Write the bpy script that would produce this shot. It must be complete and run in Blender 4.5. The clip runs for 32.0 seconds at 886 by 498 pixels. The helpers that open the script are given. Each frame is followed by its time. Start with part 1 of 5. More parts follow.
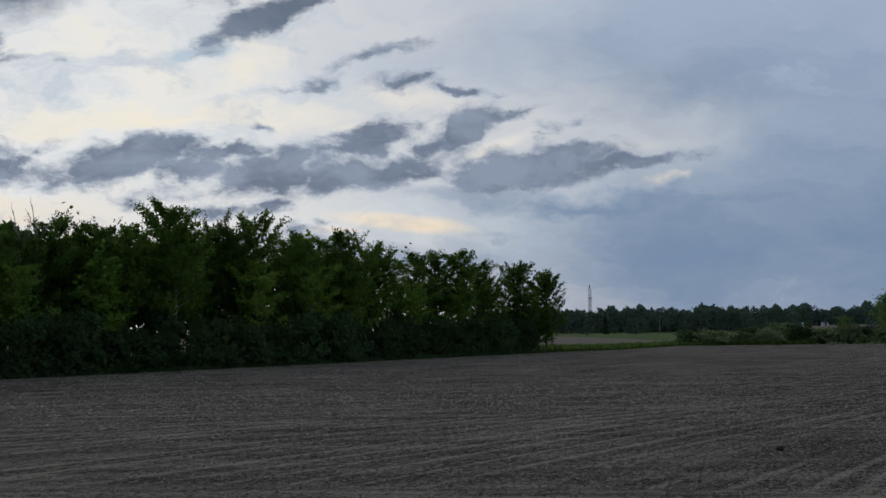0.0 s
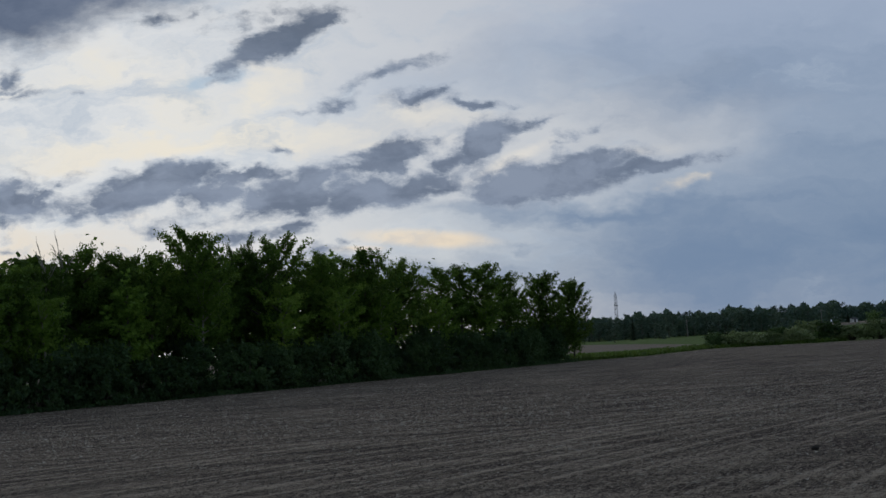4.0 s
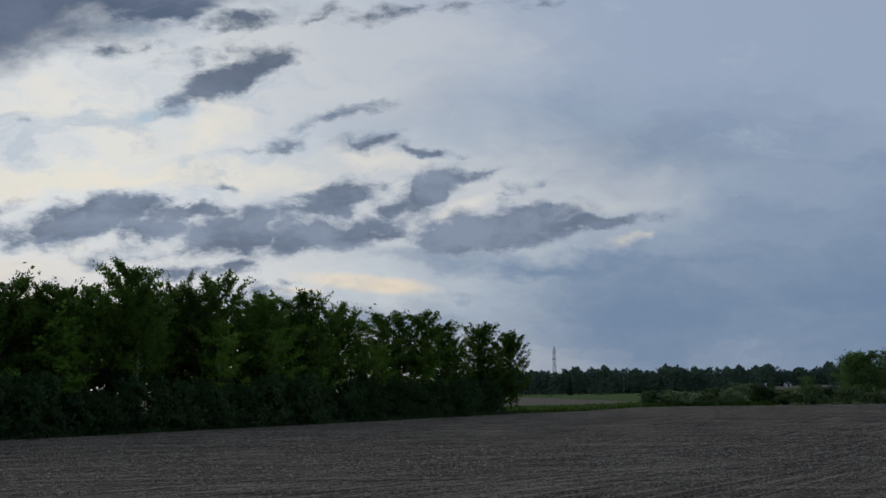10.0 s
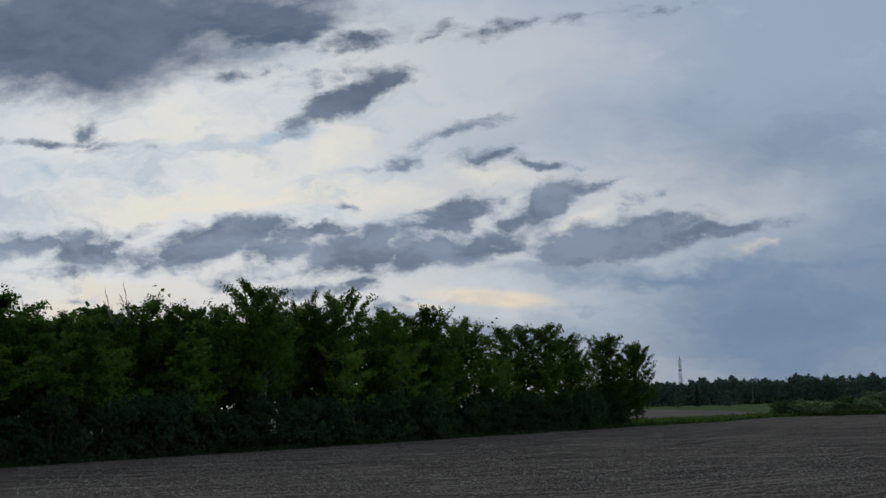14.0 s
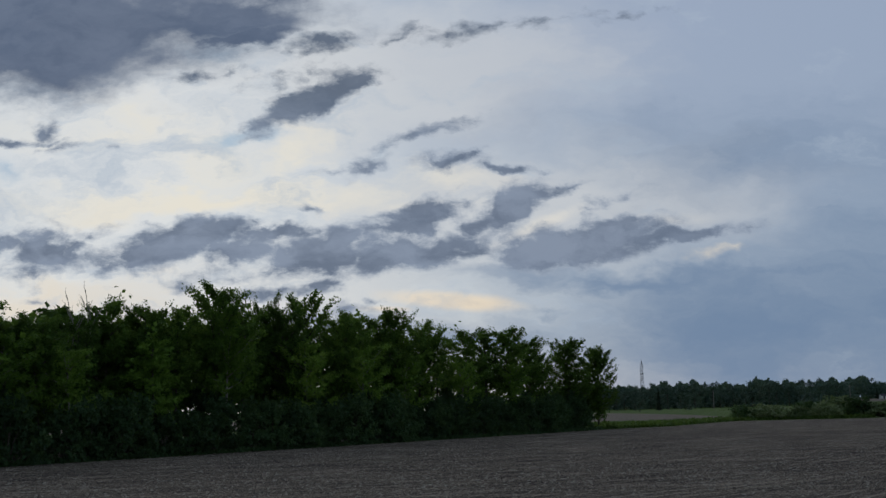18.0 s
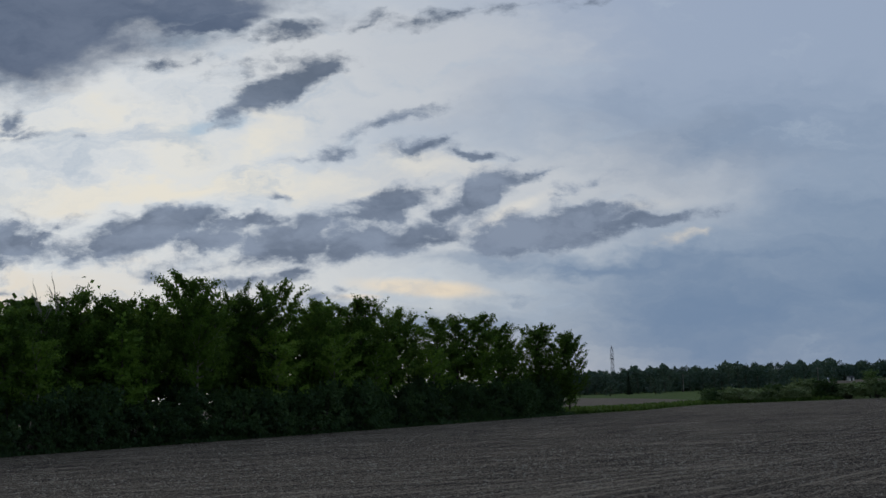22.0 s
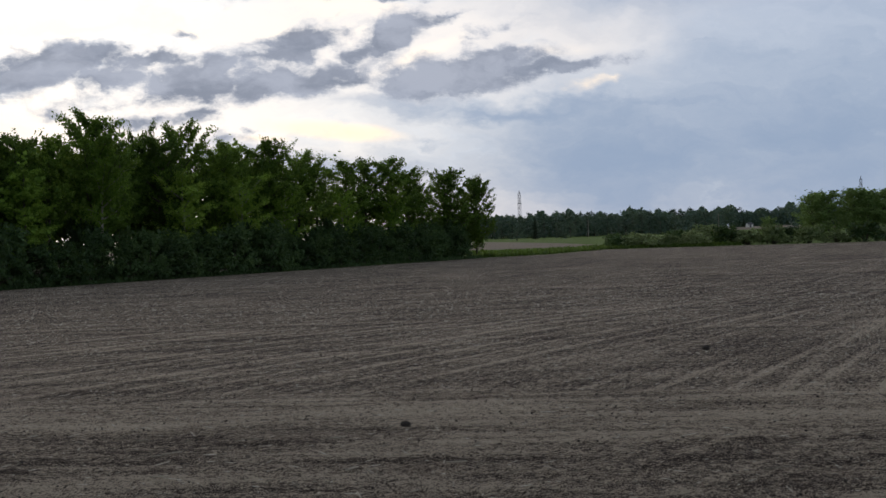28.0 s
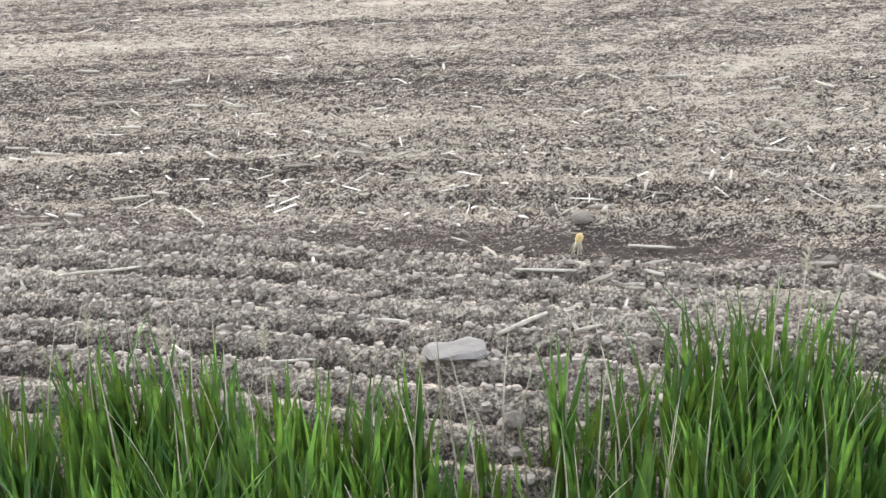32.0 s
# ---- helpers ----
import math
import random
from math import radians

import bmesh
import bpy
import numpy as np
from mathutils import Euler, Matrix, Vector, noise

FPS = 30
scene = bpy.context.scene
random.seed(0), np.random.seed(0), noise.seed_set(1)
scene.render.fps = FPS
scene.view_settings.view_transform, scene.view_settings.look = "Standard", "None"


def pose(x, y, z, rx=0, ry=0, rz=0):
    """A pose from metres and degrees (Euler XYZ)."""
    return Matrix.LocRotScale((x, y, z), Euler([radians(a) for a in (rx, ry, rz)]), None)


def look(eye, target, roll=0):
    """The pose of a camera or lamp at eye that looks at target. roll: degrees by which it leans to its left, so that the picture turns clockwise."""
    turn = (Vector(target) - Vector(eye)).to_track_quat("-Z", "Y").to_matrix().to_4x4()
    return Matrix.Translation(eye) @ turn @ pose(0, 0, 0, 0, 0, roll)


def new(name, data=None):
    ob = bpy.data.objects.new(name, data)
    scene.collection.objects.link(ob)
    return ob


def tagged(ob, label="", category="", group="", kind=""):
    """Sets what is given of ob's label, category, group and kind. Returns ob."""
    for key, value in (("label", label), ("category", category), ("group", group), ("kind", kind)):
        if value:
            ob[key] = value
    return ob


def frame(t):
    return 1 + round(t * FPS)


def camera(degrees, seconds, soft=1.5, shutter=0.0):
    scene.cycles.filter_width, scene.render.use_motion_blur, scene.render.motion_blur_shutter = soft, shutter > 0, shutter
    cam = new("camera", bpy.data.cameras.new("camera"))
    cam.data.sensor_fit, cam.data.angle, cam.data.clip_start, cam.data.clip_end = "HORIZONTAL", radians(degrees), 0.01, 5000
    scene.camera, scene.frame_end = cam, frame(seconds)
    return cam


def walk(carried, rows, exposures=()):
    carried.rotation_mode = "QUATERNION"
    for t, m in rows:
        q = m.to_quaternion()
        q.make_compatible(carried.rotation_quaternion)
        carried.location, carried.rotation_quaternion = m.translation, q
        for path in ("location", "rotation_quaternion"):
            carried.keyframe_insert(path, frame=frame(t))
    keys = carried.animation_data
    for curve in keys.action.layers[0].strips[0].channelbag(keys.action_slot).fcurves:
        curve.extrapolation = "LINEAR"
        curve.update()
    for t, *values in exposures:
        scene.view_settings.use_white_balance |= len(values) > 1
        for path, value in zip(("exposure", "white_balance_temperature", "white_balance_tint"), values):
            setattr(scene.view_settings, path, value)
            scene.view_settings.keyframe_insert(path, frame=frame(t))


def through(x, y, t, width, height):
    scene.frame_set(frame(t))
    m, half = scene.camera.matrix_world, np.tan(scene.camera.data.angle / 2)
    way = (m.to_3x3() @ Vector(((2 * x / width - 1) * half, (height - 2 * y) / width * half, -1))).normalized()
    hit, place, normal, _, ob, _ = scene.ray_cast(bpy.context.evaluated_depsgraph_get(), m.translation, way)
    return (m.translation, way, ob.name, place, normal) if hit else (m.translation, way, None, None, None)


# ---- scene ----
import collections

EYE = 1.6
cam = camera(39.34, 32.0)
walk(cam, [
    (0.0, pose(0, 0, EYE, 93.80, 0.60, -0.00)),
    (0.5, pose(0, 0, EYE, 94.17, 1.00, 1.89)),
    (1.0, pose(0, 0, EYE, 94.46, 1.19, 3.06)),
    (1.5, pose(0, 0, EYE, 94.67, 1.12, 3.28)),
    (2.0, pose(0, 0, EYE, 94.92, 1.16, 3.07)),
    (2.5, pose(0, 0, EYE, 95.12, 1.53, 2.65)),
    (3.0, pose(0, 0, EYE, 95.00, 2.24, 2.10)),
    (3.5, pose(0, 0, EYE, 94.68, 2.83, 1.58)),
    (5.5, pose(0, 0, EYE, 94.07, 3.98, 1.03)),
    (6.0, pose(0, 0, EYE, 93.72, 4.36, 0.87)),
    (6.5, pose(0, 0, EYE, 93.70, 4.36, -0.09)),
    (7.0, pose(0, 0, EYE, 94.46, 3.75, -2.04)),
    (7.5, pose(0, 0, EYE, 95.48, 2.67, -4.49)),
    (8.0, pose(0, 0, EYE, 96.01, 1.69, -6.16)),
    (8.5, pose(0, 0, EYE, 95.99, 1.33, -6.12)),
    (9.0, pose(0, 0, EYE, 95.93, 1.18, -4.73)),
    (9.5, pose(0, 0, EYE, 96.16, 0.88, -2.88)),
    (10.0, pose(0, 0, EYE, 96.59, 0.68, -1.64)),
    (10.5, pose(0, 0, EYE, 96.93, 0.62, -1.25)),
    (11.0, pose(0, 0, EYE, 97.03, 1.03, -1.16)),
    (11.5, pose(0, 0, EYE, 96.96, 1.47, -0.88)),
    (12.0, pose(0, 0, EYE, 96.87, 1.58, -0.23)),
    (12.5, pose(0, 0, EYE, 96.90, 1.34, 0.85)),
    (13.0, pose(0, 0, EYE, 97.13, 1.19, 2.24)),
    (13.5, pose(0, 0, EYE, 97.41, 1.16, 3.62)),
    (15.5, pose(0, 0, EYE, 96.96, 2.13, 4.14)),
    (16.0, pose(0, 0, EYE, 96.97, 2.24, 3.76)),
    (16.5, pose(0, 0, EYE, 97.15, 2.14, 3.35)),
    (17.0, pose(0, 0, EYE, 97.40, 1.89, 2.96)),
    (17.5, pose(0, 0, EYE, 97.51, 1.61, 2.61)),
    (18.0, pose(0, 0, EYE, 97.44, 1.38, 2.34)),
    (18.5, pose(0, 0, EYE, 97.22, 1.25, 2.19)),
    (19.0, pose(0, 0, EYE, 97.08, 1.16, 2.06)),
    (19.5, pose(0, 0, EYE, 97.20, 1.12, 1.91)),
    (20.0, pose(0, 0, EYE, 97.39, 1.19, 1.84)),
    (20.5, pose(0, 0, EYE, 97.32, 1.24, 1.77)),
    (21.0, pose(0, 0, EYE, 97.06, 1.45, 1.53)),
    (21.5, pose(0, 0, EYE, 96.86, 1.82, 1.26)),
    (22.0, pose(0, 0, EYE, 96.80, 2.06, 1.03)),
    (22.5, pose(0, 0, EYE, 96.87, 2.20, 0.84)),
    (23.0, pose(0, 0, EYE, 97.03, 2.10, 0.43)),
    (23.5, pose(0, 0, EYE, 97.23, 1.66, -0.00)),
    (24.0, pose(0, 0, EYE, 97.38, 1.16, -0.36)),
    (24.5, pose(0, 0, EYE, 97.42, 0.95, -0.74)),
    (26.5, pose(0, 0, EYE, 95.56, 2.07, -2.42)),
    (27.0, pose(0, 0, EYE, 93.87, 2.15, -2.55)),
    (27.5, pose(0, 0, EYE, 91.80, 1.95, -2.70)),
    (28.0, pose(0, 0, EYE, 89.45, 1.60, -3.20)),
    (28.5, pose(0, 0, EYE, 86.97, 1.39, -4.15)),
    (29.0, pose(0, 0, EYE, 84.59, 1.27, -5.33)),
    (29.5, pose(0, 0, EYE, 82.44, 1.04, -6.26)),
    (30.0, pose(0, 0, EYE, 80.18, 0.85, -6.72)),
    (30.5, pose(0, 0, EYE, 77.66, 0.98, -6.84)),
    (31.0, pose(0, 0, EYE, 75.08, 1.38, -6.71)),
    (31.5, pose(0, 0, EYE, 72.36, 1.78, -6.66)),
    (32.0, pose(0, 0, EYE, 69.29, 1.92, -6.55)),
], exposures=[
    (0.0, 0.13, 6400, 10), (1.5, 0.04, 6350, 10), (6.0, 0.06, 6350, 10), (8.0, 0.0, 6300, 9), (26.5, 0.0, 6300, 9),
    (27.4, 0.3, 6800, 10), (28.0, 0.75, 7200, 14), (28.6, 1.45, 7700, 16), (29.2, 2.45, 7900, 16), (29.6, 2.85, 8300, 16),
    (30.2, 3.25, 8900, 18), (30.6, 3.36, 7500, 14), (31.2, 3.48, 7200, 14), (32.0, 3.66, 7200, 14),
])

# ---- sky ----
world = bpy.data.worlds.new("sky")
scene.world = world
world.use_nodes = True
WT = world.node_tree
WT.nodes.clear()


class Nodes:
    """Short calls for building one node tree."""

    def __init__(self, tree):
        self.tree = tree

    def add(self, kind, **props):
        n = self.tree.nodes.new(kind)
        for k, v in props.items():
            setattr(n, k, v)
        return n

    def put(self, socket, value):
        if isinstance(value, bpy.types.NodeSocket):
            self.tree.links.new(value, socket)
        else:
            socket.default_value = value

    def math(self, op, a, b=0.0, c=0.0, clamp=False):
        n = self.add("ShaderNodeMath", operation=op, use_clamp=clamp)
        for i, v in enumerate((a, b, c)):
            self.put(n.inputs[i], v)
        return n.outputs[0]

    def vec(self, op, a, b=(0, 0, 0), scale=1.0):
        n = self.add("ShaderNodeVectorMath", operation=op)
        self.put(n.inputs[0], a)
        self.put(n.inputs[1], b)
        if op == "SCALE":
            self.put(n.inputs[3], scale)
        return n.outputs["Value"] if op in ("LENGTH", "DOT_PRODUCT", "DISTANCE") else n.outputs[0]

    def noise(self, coords, scale, detail=4.0, rough=0.55, distortion=0.0, colour=False):
        n = self.add("ShaderNodeTexNoise")
        self.put(n.inputs["Vector"], coords)
        n.inputs["Scale"].default_value = scale
        n.inputs["Detail"].default_value = detail
        n.inputs["Roughness"].default_value = rough
        n.inputs["Distortion"].default_value = distortion
        return n.outputs["Color" if colour else "Fac"]

    def mapping(self, coords, loc=(0, 0, 0), rot=(0, 0, 0), scale=(1, 1, 1), kind="POINT"):
        n = self.add("ShaderNodeMapping", vector_type=kind)
        self.put(n.inputs[0], coords)
        n.inputs[1].default_value, n.inputs[2].default_value, n.inputs[3].default_value = loc, rot, scale
        return n.outputs[0]

    def smooth(self, value, low, high, to_low=0.0, to_high=1.0):
        n = self.add("ShaderNodeMapRange", interpolation_type="SMOOTHSTEP")
        self.put(n.inputs[0], value)
        for i, v in enumerate((low, high, to_low, to_high)):
            self.put(n.inputs[1 + i], v)
        return n.outputs[0]

    def mix(self, fac, a, b):
        n = self.add("ShaderNodeMix", data_type="RGBA")
        self.put(n.inputs[0], fac)
        self.put(n.inputs[6], a if isinstance(a, bpy.types.NodeSocket) else (*a, 1))
        self.put(n.inputs[7], b if isinstance(b, bpy.types.NodeSocket) else (*b, 1))
        return n.outputs[2]


S = Nodes(WT)
SUN_AZ, SUN_EL = -16.0, 17.0
way = S.add("ShaderNodeTexCoord").outputs["Generated"]
xyz = S.add("ShaderNodeSeparateXYZ")
S.put(xyz.inputs[0], way)
ahead = S.math("MAXIMUM", xyz.outputs[1], 0.25)
su = S.math("DIVIDE", xyz.outputs[0], ahead)
sv = S.math("DIVIDE", xyz.outputs[2], ahead)
flat = S.add("ShaderNodeCombineXYZ")
S.put(flat.inputs[0], su)
S.put(flat.inputs[1], sv)
flat = flat.outputs[0]
# billows: the sky's plane is warped by noise at two sizes
wob = S.vec("SUBTRACT", S.noise(S.mapping(flat, scale=(1, 1.8, 1)), 13.0, 5.0, 0.6, colour=True), (0.5, 0.5, 0.5))
wob2 = S.vec("SUBTRACT", S.noise(S.mapping(flat, loc=(3, 1, 0), scale=(1, 1.5, 1)), 46.0, 4.0, 0.6, colour=True), (0.5, 0.5, 0.5))
warped = S.vec("ADD", S.vec("ADD", flat, S.vec("MULTIPLY", wob, (0.052, 0.026, 0))), S.vec("MULTIPLY", wob2, (0.020, 0.013, 0)))
broad = S.vec("ADD", flat, S.vec("MULTIPLY", wob, (0.13, 0.075, 0)))
planes = {"warped": warped, "flat": flat, "broad": broad}
turns = collections.Counter()
layers = {"mass": None, "dark": None, "soft": None, "glow": None, "blue": None}


def lump(layer, u, v, a, b, tilt, strength):
    """One body of cloud: a tilted oval in the sky's plane, joined to its layer."""
    kind = "warped" if layer == "dark" else "flat" if layer == "glow" and b < 0.0085 else "broad"
    where = planes[kind]
    if turns["lump"] % 6 == 5 and layers[layer] is not None:
        # the next bodies are worked out after the ones before them, not all at once
        after = S.add("ShaderNodeVectorMath", operation="MULTIPLY_ADD")
        S.put(after.inputs[0], layers[layer])
        after.inputs[1].default_value = (0, 0, 1e-6)
        S.put(after.inputs[2], where)
        where = planes[kind] = after.outputs[0]
    turns["lump"] += 1
    grow = 1.62 if layer == "dark" else 1.26
    inner = S.mapping(where, (u, v, 0), (0, 0, radians(tilt)), (a * grow, b * grow, 1), "TEXTURE")
    d = S.math("MULTIPLY_ADD", S.vec("LENGTH", inner), -strength, strength)
    layers[layer] = d if layers[layer] is None else S.math("SMOOTH_MAX", layers[layer], d, 0.07)


def dark_cloud(*a):
    lump("dark", *a)


def mass_cloud(*a):
    lump("mass", *a)


def soft_cloud(*a):
    lump("soft", *a)


def glow_cloud(*a):
    lump("glow", *a)


def blue_cloud(*a):
    lump("blue", *a)


mass_cloud(-0.351, 0.333, 0.1724, 0.0455, 0, 1.00)
mass_cloud(-0.395, 0.308, 0.1101, 0.0359, -6, 1.00)
mass_cloud(-0.229, 0.332, 0.0910, 0.0220, 2, 0.90)
mass_cloud(-0.196, 0.314, 0.0431, 0.0096, 4, 0.80)
dark_cloud(0.019, 0.160, 0.0264, 0.0137, 34, 1.25)
dark_cloud(0.044, 0.172, 0.0219, 0.0064, 13, 1.00)
dark_cloud(0.068, 0.178, 0.0128, 0.0027, 13, 0.55)
dark_cloud(-0.007, 0.149, 0.0182, 0.0073, 21, 1.10)
dark_cloud(-0.057, 0.156, 0.0447, 0.0123, 10, 1.30)
dark_cloud(-0.083, 0.160, 0.0164, 0.0055, 7, 0.90)
dark_cloud(-0.038, 0.165, 0.0137, 0.0059, 3, 0.90)
dark_cloud(-0.053, 0.131, 0.0492, 0.0128, 5, 1.30)
dark_cloud(-0.093, 0.121, 0.0274, 0.0082, 3, 1.10)
dark_cloud(-0.141, 0.127, 0.0419, 0.0169, 3, 1.35)
dark_cloud(-0.120, 0.142, 0.0182, 0.0100, 13, 1.00)
dark_cloud(-0.165, 0.120, 0.0228, 0.0082, 1, 0.90)
dark_cloud(0.070, 0.131, 0.0629, 0.0141, 6, 1.30)
dark_cloud(0.098, 0.144, 0.0319, 0.0109, 2, 1.10)
dark_cloud(0.154, 0.137, 0.0433, 0.0059, 6, 1.15)
dark_cloud(0.186, 0.140, 0.0182, 0.0032, 5, 0.70)
dark_cloud(0.031, 0.123, 0.0251, 0.0064, 3, 0.90)
dark_cloud(-0.263, 0.140, 0.0456, 0.0146, 12, 1.30)
dark_cloud(-0.235, 0.152, 0.0365, 0.0100, 1, 1.20)
dark_cloud(-0.172, 0.150, 0.0356, 0.0055, 2, 1.05)
dark_cloud(-0.207, 0.135, 0.0274, 0.0100, 15, 1.00)
dark_cloud(-0.297, 0.133, 0.0182, 0.0100, 19, 0.90)
dark_cloud(-0.323, 0.155, 0.0155, 0.0055, 7, 0.60)
dark_cloud(-0.368, 0.139, 0.0301, 0.0164, 1, 1.10)
dark_cloud(-0.416, 0.148, 0.0292, 0.0082, 1, 1.00)
dark_cloud(-0.377, 0.124, 0.0274, 0.0064, 1, 0.80)
dark_cloud(-0.460, 0.147, 0.0274, 0.0109, 1, 1.00)
dark_cloud(-0.235, 0.113, 0.0392, 0.0055, 2, 0.62)
dark_cloud(-0.165, 0.101, 0.0410, 0.0059, 1, 0.75)
dark_cloud(-0.132, 0.105, 0.0137, 0.0064, 4, 0.80)
dark_cloud(-0.122, 0.086, 0.0219, 0.0050, 2, 0.75)
dark_cloud(-0.095, 0.093, 0.0082, 0.0032, 13, 0.60)
dark_cloud(-0.183, 0.116, 0.0137, 0.0073, 7, 0.60)
dark_cloud(-0.377, 0.100, 0.0100, 0.0023, 1, 0.45)
dark_cloud(0.105, 0.169, 0.0255, 0.0050, 12, 0.62)
dark_cloud(0.081, 0.160, 0.0274, 0.0027, 4, 0.45)
dark_cloud(0.127, 0.177, 0.0100, 0.0027, 9, 0.40)
dark_cloud(-0.145, 0.257, 0.0383, 0.0100, 24, 1.15)
dark_cloud(-0.116, 0.270, 0.0191, 0.0064, 15, 1.00)
dark_cloud(-0.164, 0.277, 0.0228, 0.0073, 13, 0.42)
dark_cloud(-0.140, 0.284, 0.0100, 0.0036, 7, 0.40)
dark_cloud(-0.088, 0.279, 0.0119, 0.0027, -15, 0.45)
dark_cloud(-0.059, 0.225, 0.0328, 0.0046, 16, 0.72)
dark_cloud(-0.032, 0.236, 0.0164, 0.0027, 11, 0.50)
dark_cloud(-0.028, 0.204, 0.0283, 0.0064, 3, 0.85)
dark_cloud(0.014, 0.197, 0.0219, 0.0032, -5, 0.72)
dark_cloud(0.050, 0.193, 0.0073, 0.0023, 1, 0.35)
dark_cloud(-0.103, 0.203, 0.0164, 0.0059, 17, 0.60)
dark_cloud(-0.127, 0.198, 0.0119, 0.0027, 7, 0.40)
dark_cloud(-0.026, 0.311, 0.0283, 0.0064, 8, 0.62)
dark_cloud(-0.002, 0.316, 0.0182, 0.0027, 9, 0.40)
dark_cloud(-0.070, 0.309, 0.0109, 0.0046, 24, 0.45)
dark_cloud(-0.144, 0.306, 0.0274, 0.0059, 1, 0.55)
dark_cloud(-0.123, 0.308, 0.0073, 0.0046, 19, 0.40)
dark_cloud(0.054, 0.316, 0.0137, 0.0027, 7, 0.30)
dark_cloud(0.105, 0.322, 0.0228, 0.0036, 3, 0.30)
dark_cloud(-0.366, 0.241, 0.0100, 0.0059, 32, 0.80)
dark_cloud(-0.401, 0.231, 0.0301, 0.0032, -1, 0.75)
dark_cloud(-0.358, 0.224, 0.0155, 0.0027, 9, 0.50)
dark_cloud(-0.308, 0.220, 0.0073, 0.0023, 3, 0.30)
dark_cloud(-0.250, 0.279, 0.0155, 0.0027, -1, 0.40)
dark_cloud(-0.202, 0.285, 0.0073, 0.0023, 19, 0.35)
dark_cloud(-0.145, 0.169, 0.0059, 0.0027, -1, 0.60)
dark_cloud(-0.038, 0.172, 0.0064, 0.0027, 19, 0.50)
dark_cloud(-0.194, 0.157, 0.0064, 0.0032, -1, 0.50)
soft_cloud(0.111, 0.103, 0.1053, 0.0115, 1, 0.90)
soft_cloud(0.254, 0.099, 0.0910, 0.0124, 0, 0.70)
soft_cloud(0.274, 0.146, 0.0383, 0.0048, 10, 0.50)
soft_cloud(0.038, 0.079, 0.0297, 0.0043, 0, 0.60)
soft_cloud(0.210, 0.202, 0.1436, 0.0359, -2, 0.70)
soft_cloud(0.217, 0.059, 0.1915, 0.0431, -2, 0.90)
soft_cloud(0.041, 0.048, 0.1436, 0.0192, -2, 0.40)
soft_cloud(0.400, 0.088, 0.2011, 0.0910, -2, 1.00)
soft_cloud(-0.022, 0.056, 0.1341, 0.0230, -2, 1.00)
soft_cloud(-0.122, 0.071, 0.0670, 0.0124, -2, 0.70)
soft_cloud(0.026, 0.109, 0.0575, 0.0115, 1, 0.70)
glow_cloud(-0.232, 0.179, 0.2059, 0.0153, 0, 0.90)
glow_cloud(-0.227, 0.205, 0.0575, 0.0287, -2, 0.60)
glow_cloud(-0.163, 0.213, 0.0239, 0.0431, -42, 0.70)
glow_cloud(-0.030, 0.186, 0.0622, 0.0153, -10, 0.70)
glow_cloud(-0.032, 0.088, 0.0598, 0.0081, -6, 1.50)
glow_cloud(-0.087, 0.083, 0.0287, 0.0029, -2, 1.00)
glow_cloud(0.141, 0.149, 0.0455, 0.0067, 0, 0.70)
glow_cloud(0.184, 0.123, 0.0215, 0.0086, -2, 0.70)
glow_cloud(0.047, 0.150, 0.0431, 0.0067, 23, 0.90)
glow_cloud(-0.063, 0.167, 0.0718, 0.0067, 3, 0.60)
glow_cloud(-0.351, 0.097, 0.1245, 0.0239, -2, 0.70)
glow_cloud(-0.303, 0.237, 0.1053, 0.0287, 8, 0.50)
glow_cloud(-0.126, 0.247, 0.0431, 0.0287, 38, 0.35)
blue_cloud(-0.205, 0.223, 0.0359, 0.0124, 28, 0.80)
blue_cloud(-0.409, 0.207, 0.0287, 0.0105, -2, 0.60)
blue_cloud(-0.218, 0.300, 0.0431, 0.0144, 8, 0.60)
blue_cloud(-0.090, 0.217, 0.0287, 0.0096, 28, 0.30)

nishita = S.add("ShaderNodeTexSky", sky_type="NISHITA", sun_disc=False, sun_elevation=radians(SUN_EL), sun_rotation=radians(SUN_AZ))
clear = S.vec("SCALE", nishita.outputs[0], scale=0.07)
streak = S.noise(S.mapping(broad, rot=(0, 0, radians(-24)), scale=(1, 3.0, 1)), 8.0, 7.0, 0.62)
wisp = S.noise(S.mapping(broad, loc=(4, 9, 0), rot=(0, 0, radians(12)), scale=(1, 2.4, 1)), 17.0, 7.0, 0.66)
sheet_n = S.noise(S.mapping(broad, loc=(5, 2, 0), scale=(1, 2.6, 1)), 4.5, 6.0, 0.55)
# thin high veil: bright towards the sun's side, blue-grey away from it
side = S.smooth(S.math("MULTIPLY_ADD", S.math("SUBTRACT", sheet_n, 0.5), 0.34, su), -0.26, 0.22)
veil = S.mix(side, (0.50, 0.560, 0.625), (0.285, 0.353, 0.460))
veil = S.mix(S.math("MULTIPLY", S.smooth(sv, 0.10, 0.34), side), veil, (0.315, 0.378, 0.498))
base = S.mix(0.9, clear, veil)
mott = S.math("ADD", S.math("MULTIPLY", S.math("SUBTRACT", streak, 0.5), 1.1), S.math("MULTIPLY", S.math("SUBTRACT", wisp, 0.5), 0.7))
g = S.smooth(S.math("ADD", mott, layers["glow"]), 0.0, 0.95)
low = S.smooth(sv, 0.05, 0.19)
glow_col = S.mix(low, (0.79, 0.66, 0.50), (0.80, 0.745, 0.635))
base = S.mix(g, base, glow_col)
bl = S.smooth(S.math("MULTIPLY_ADD", mott, 0.7, layers["blue"]), 0.0, 0.8, 0.0, 0.85)
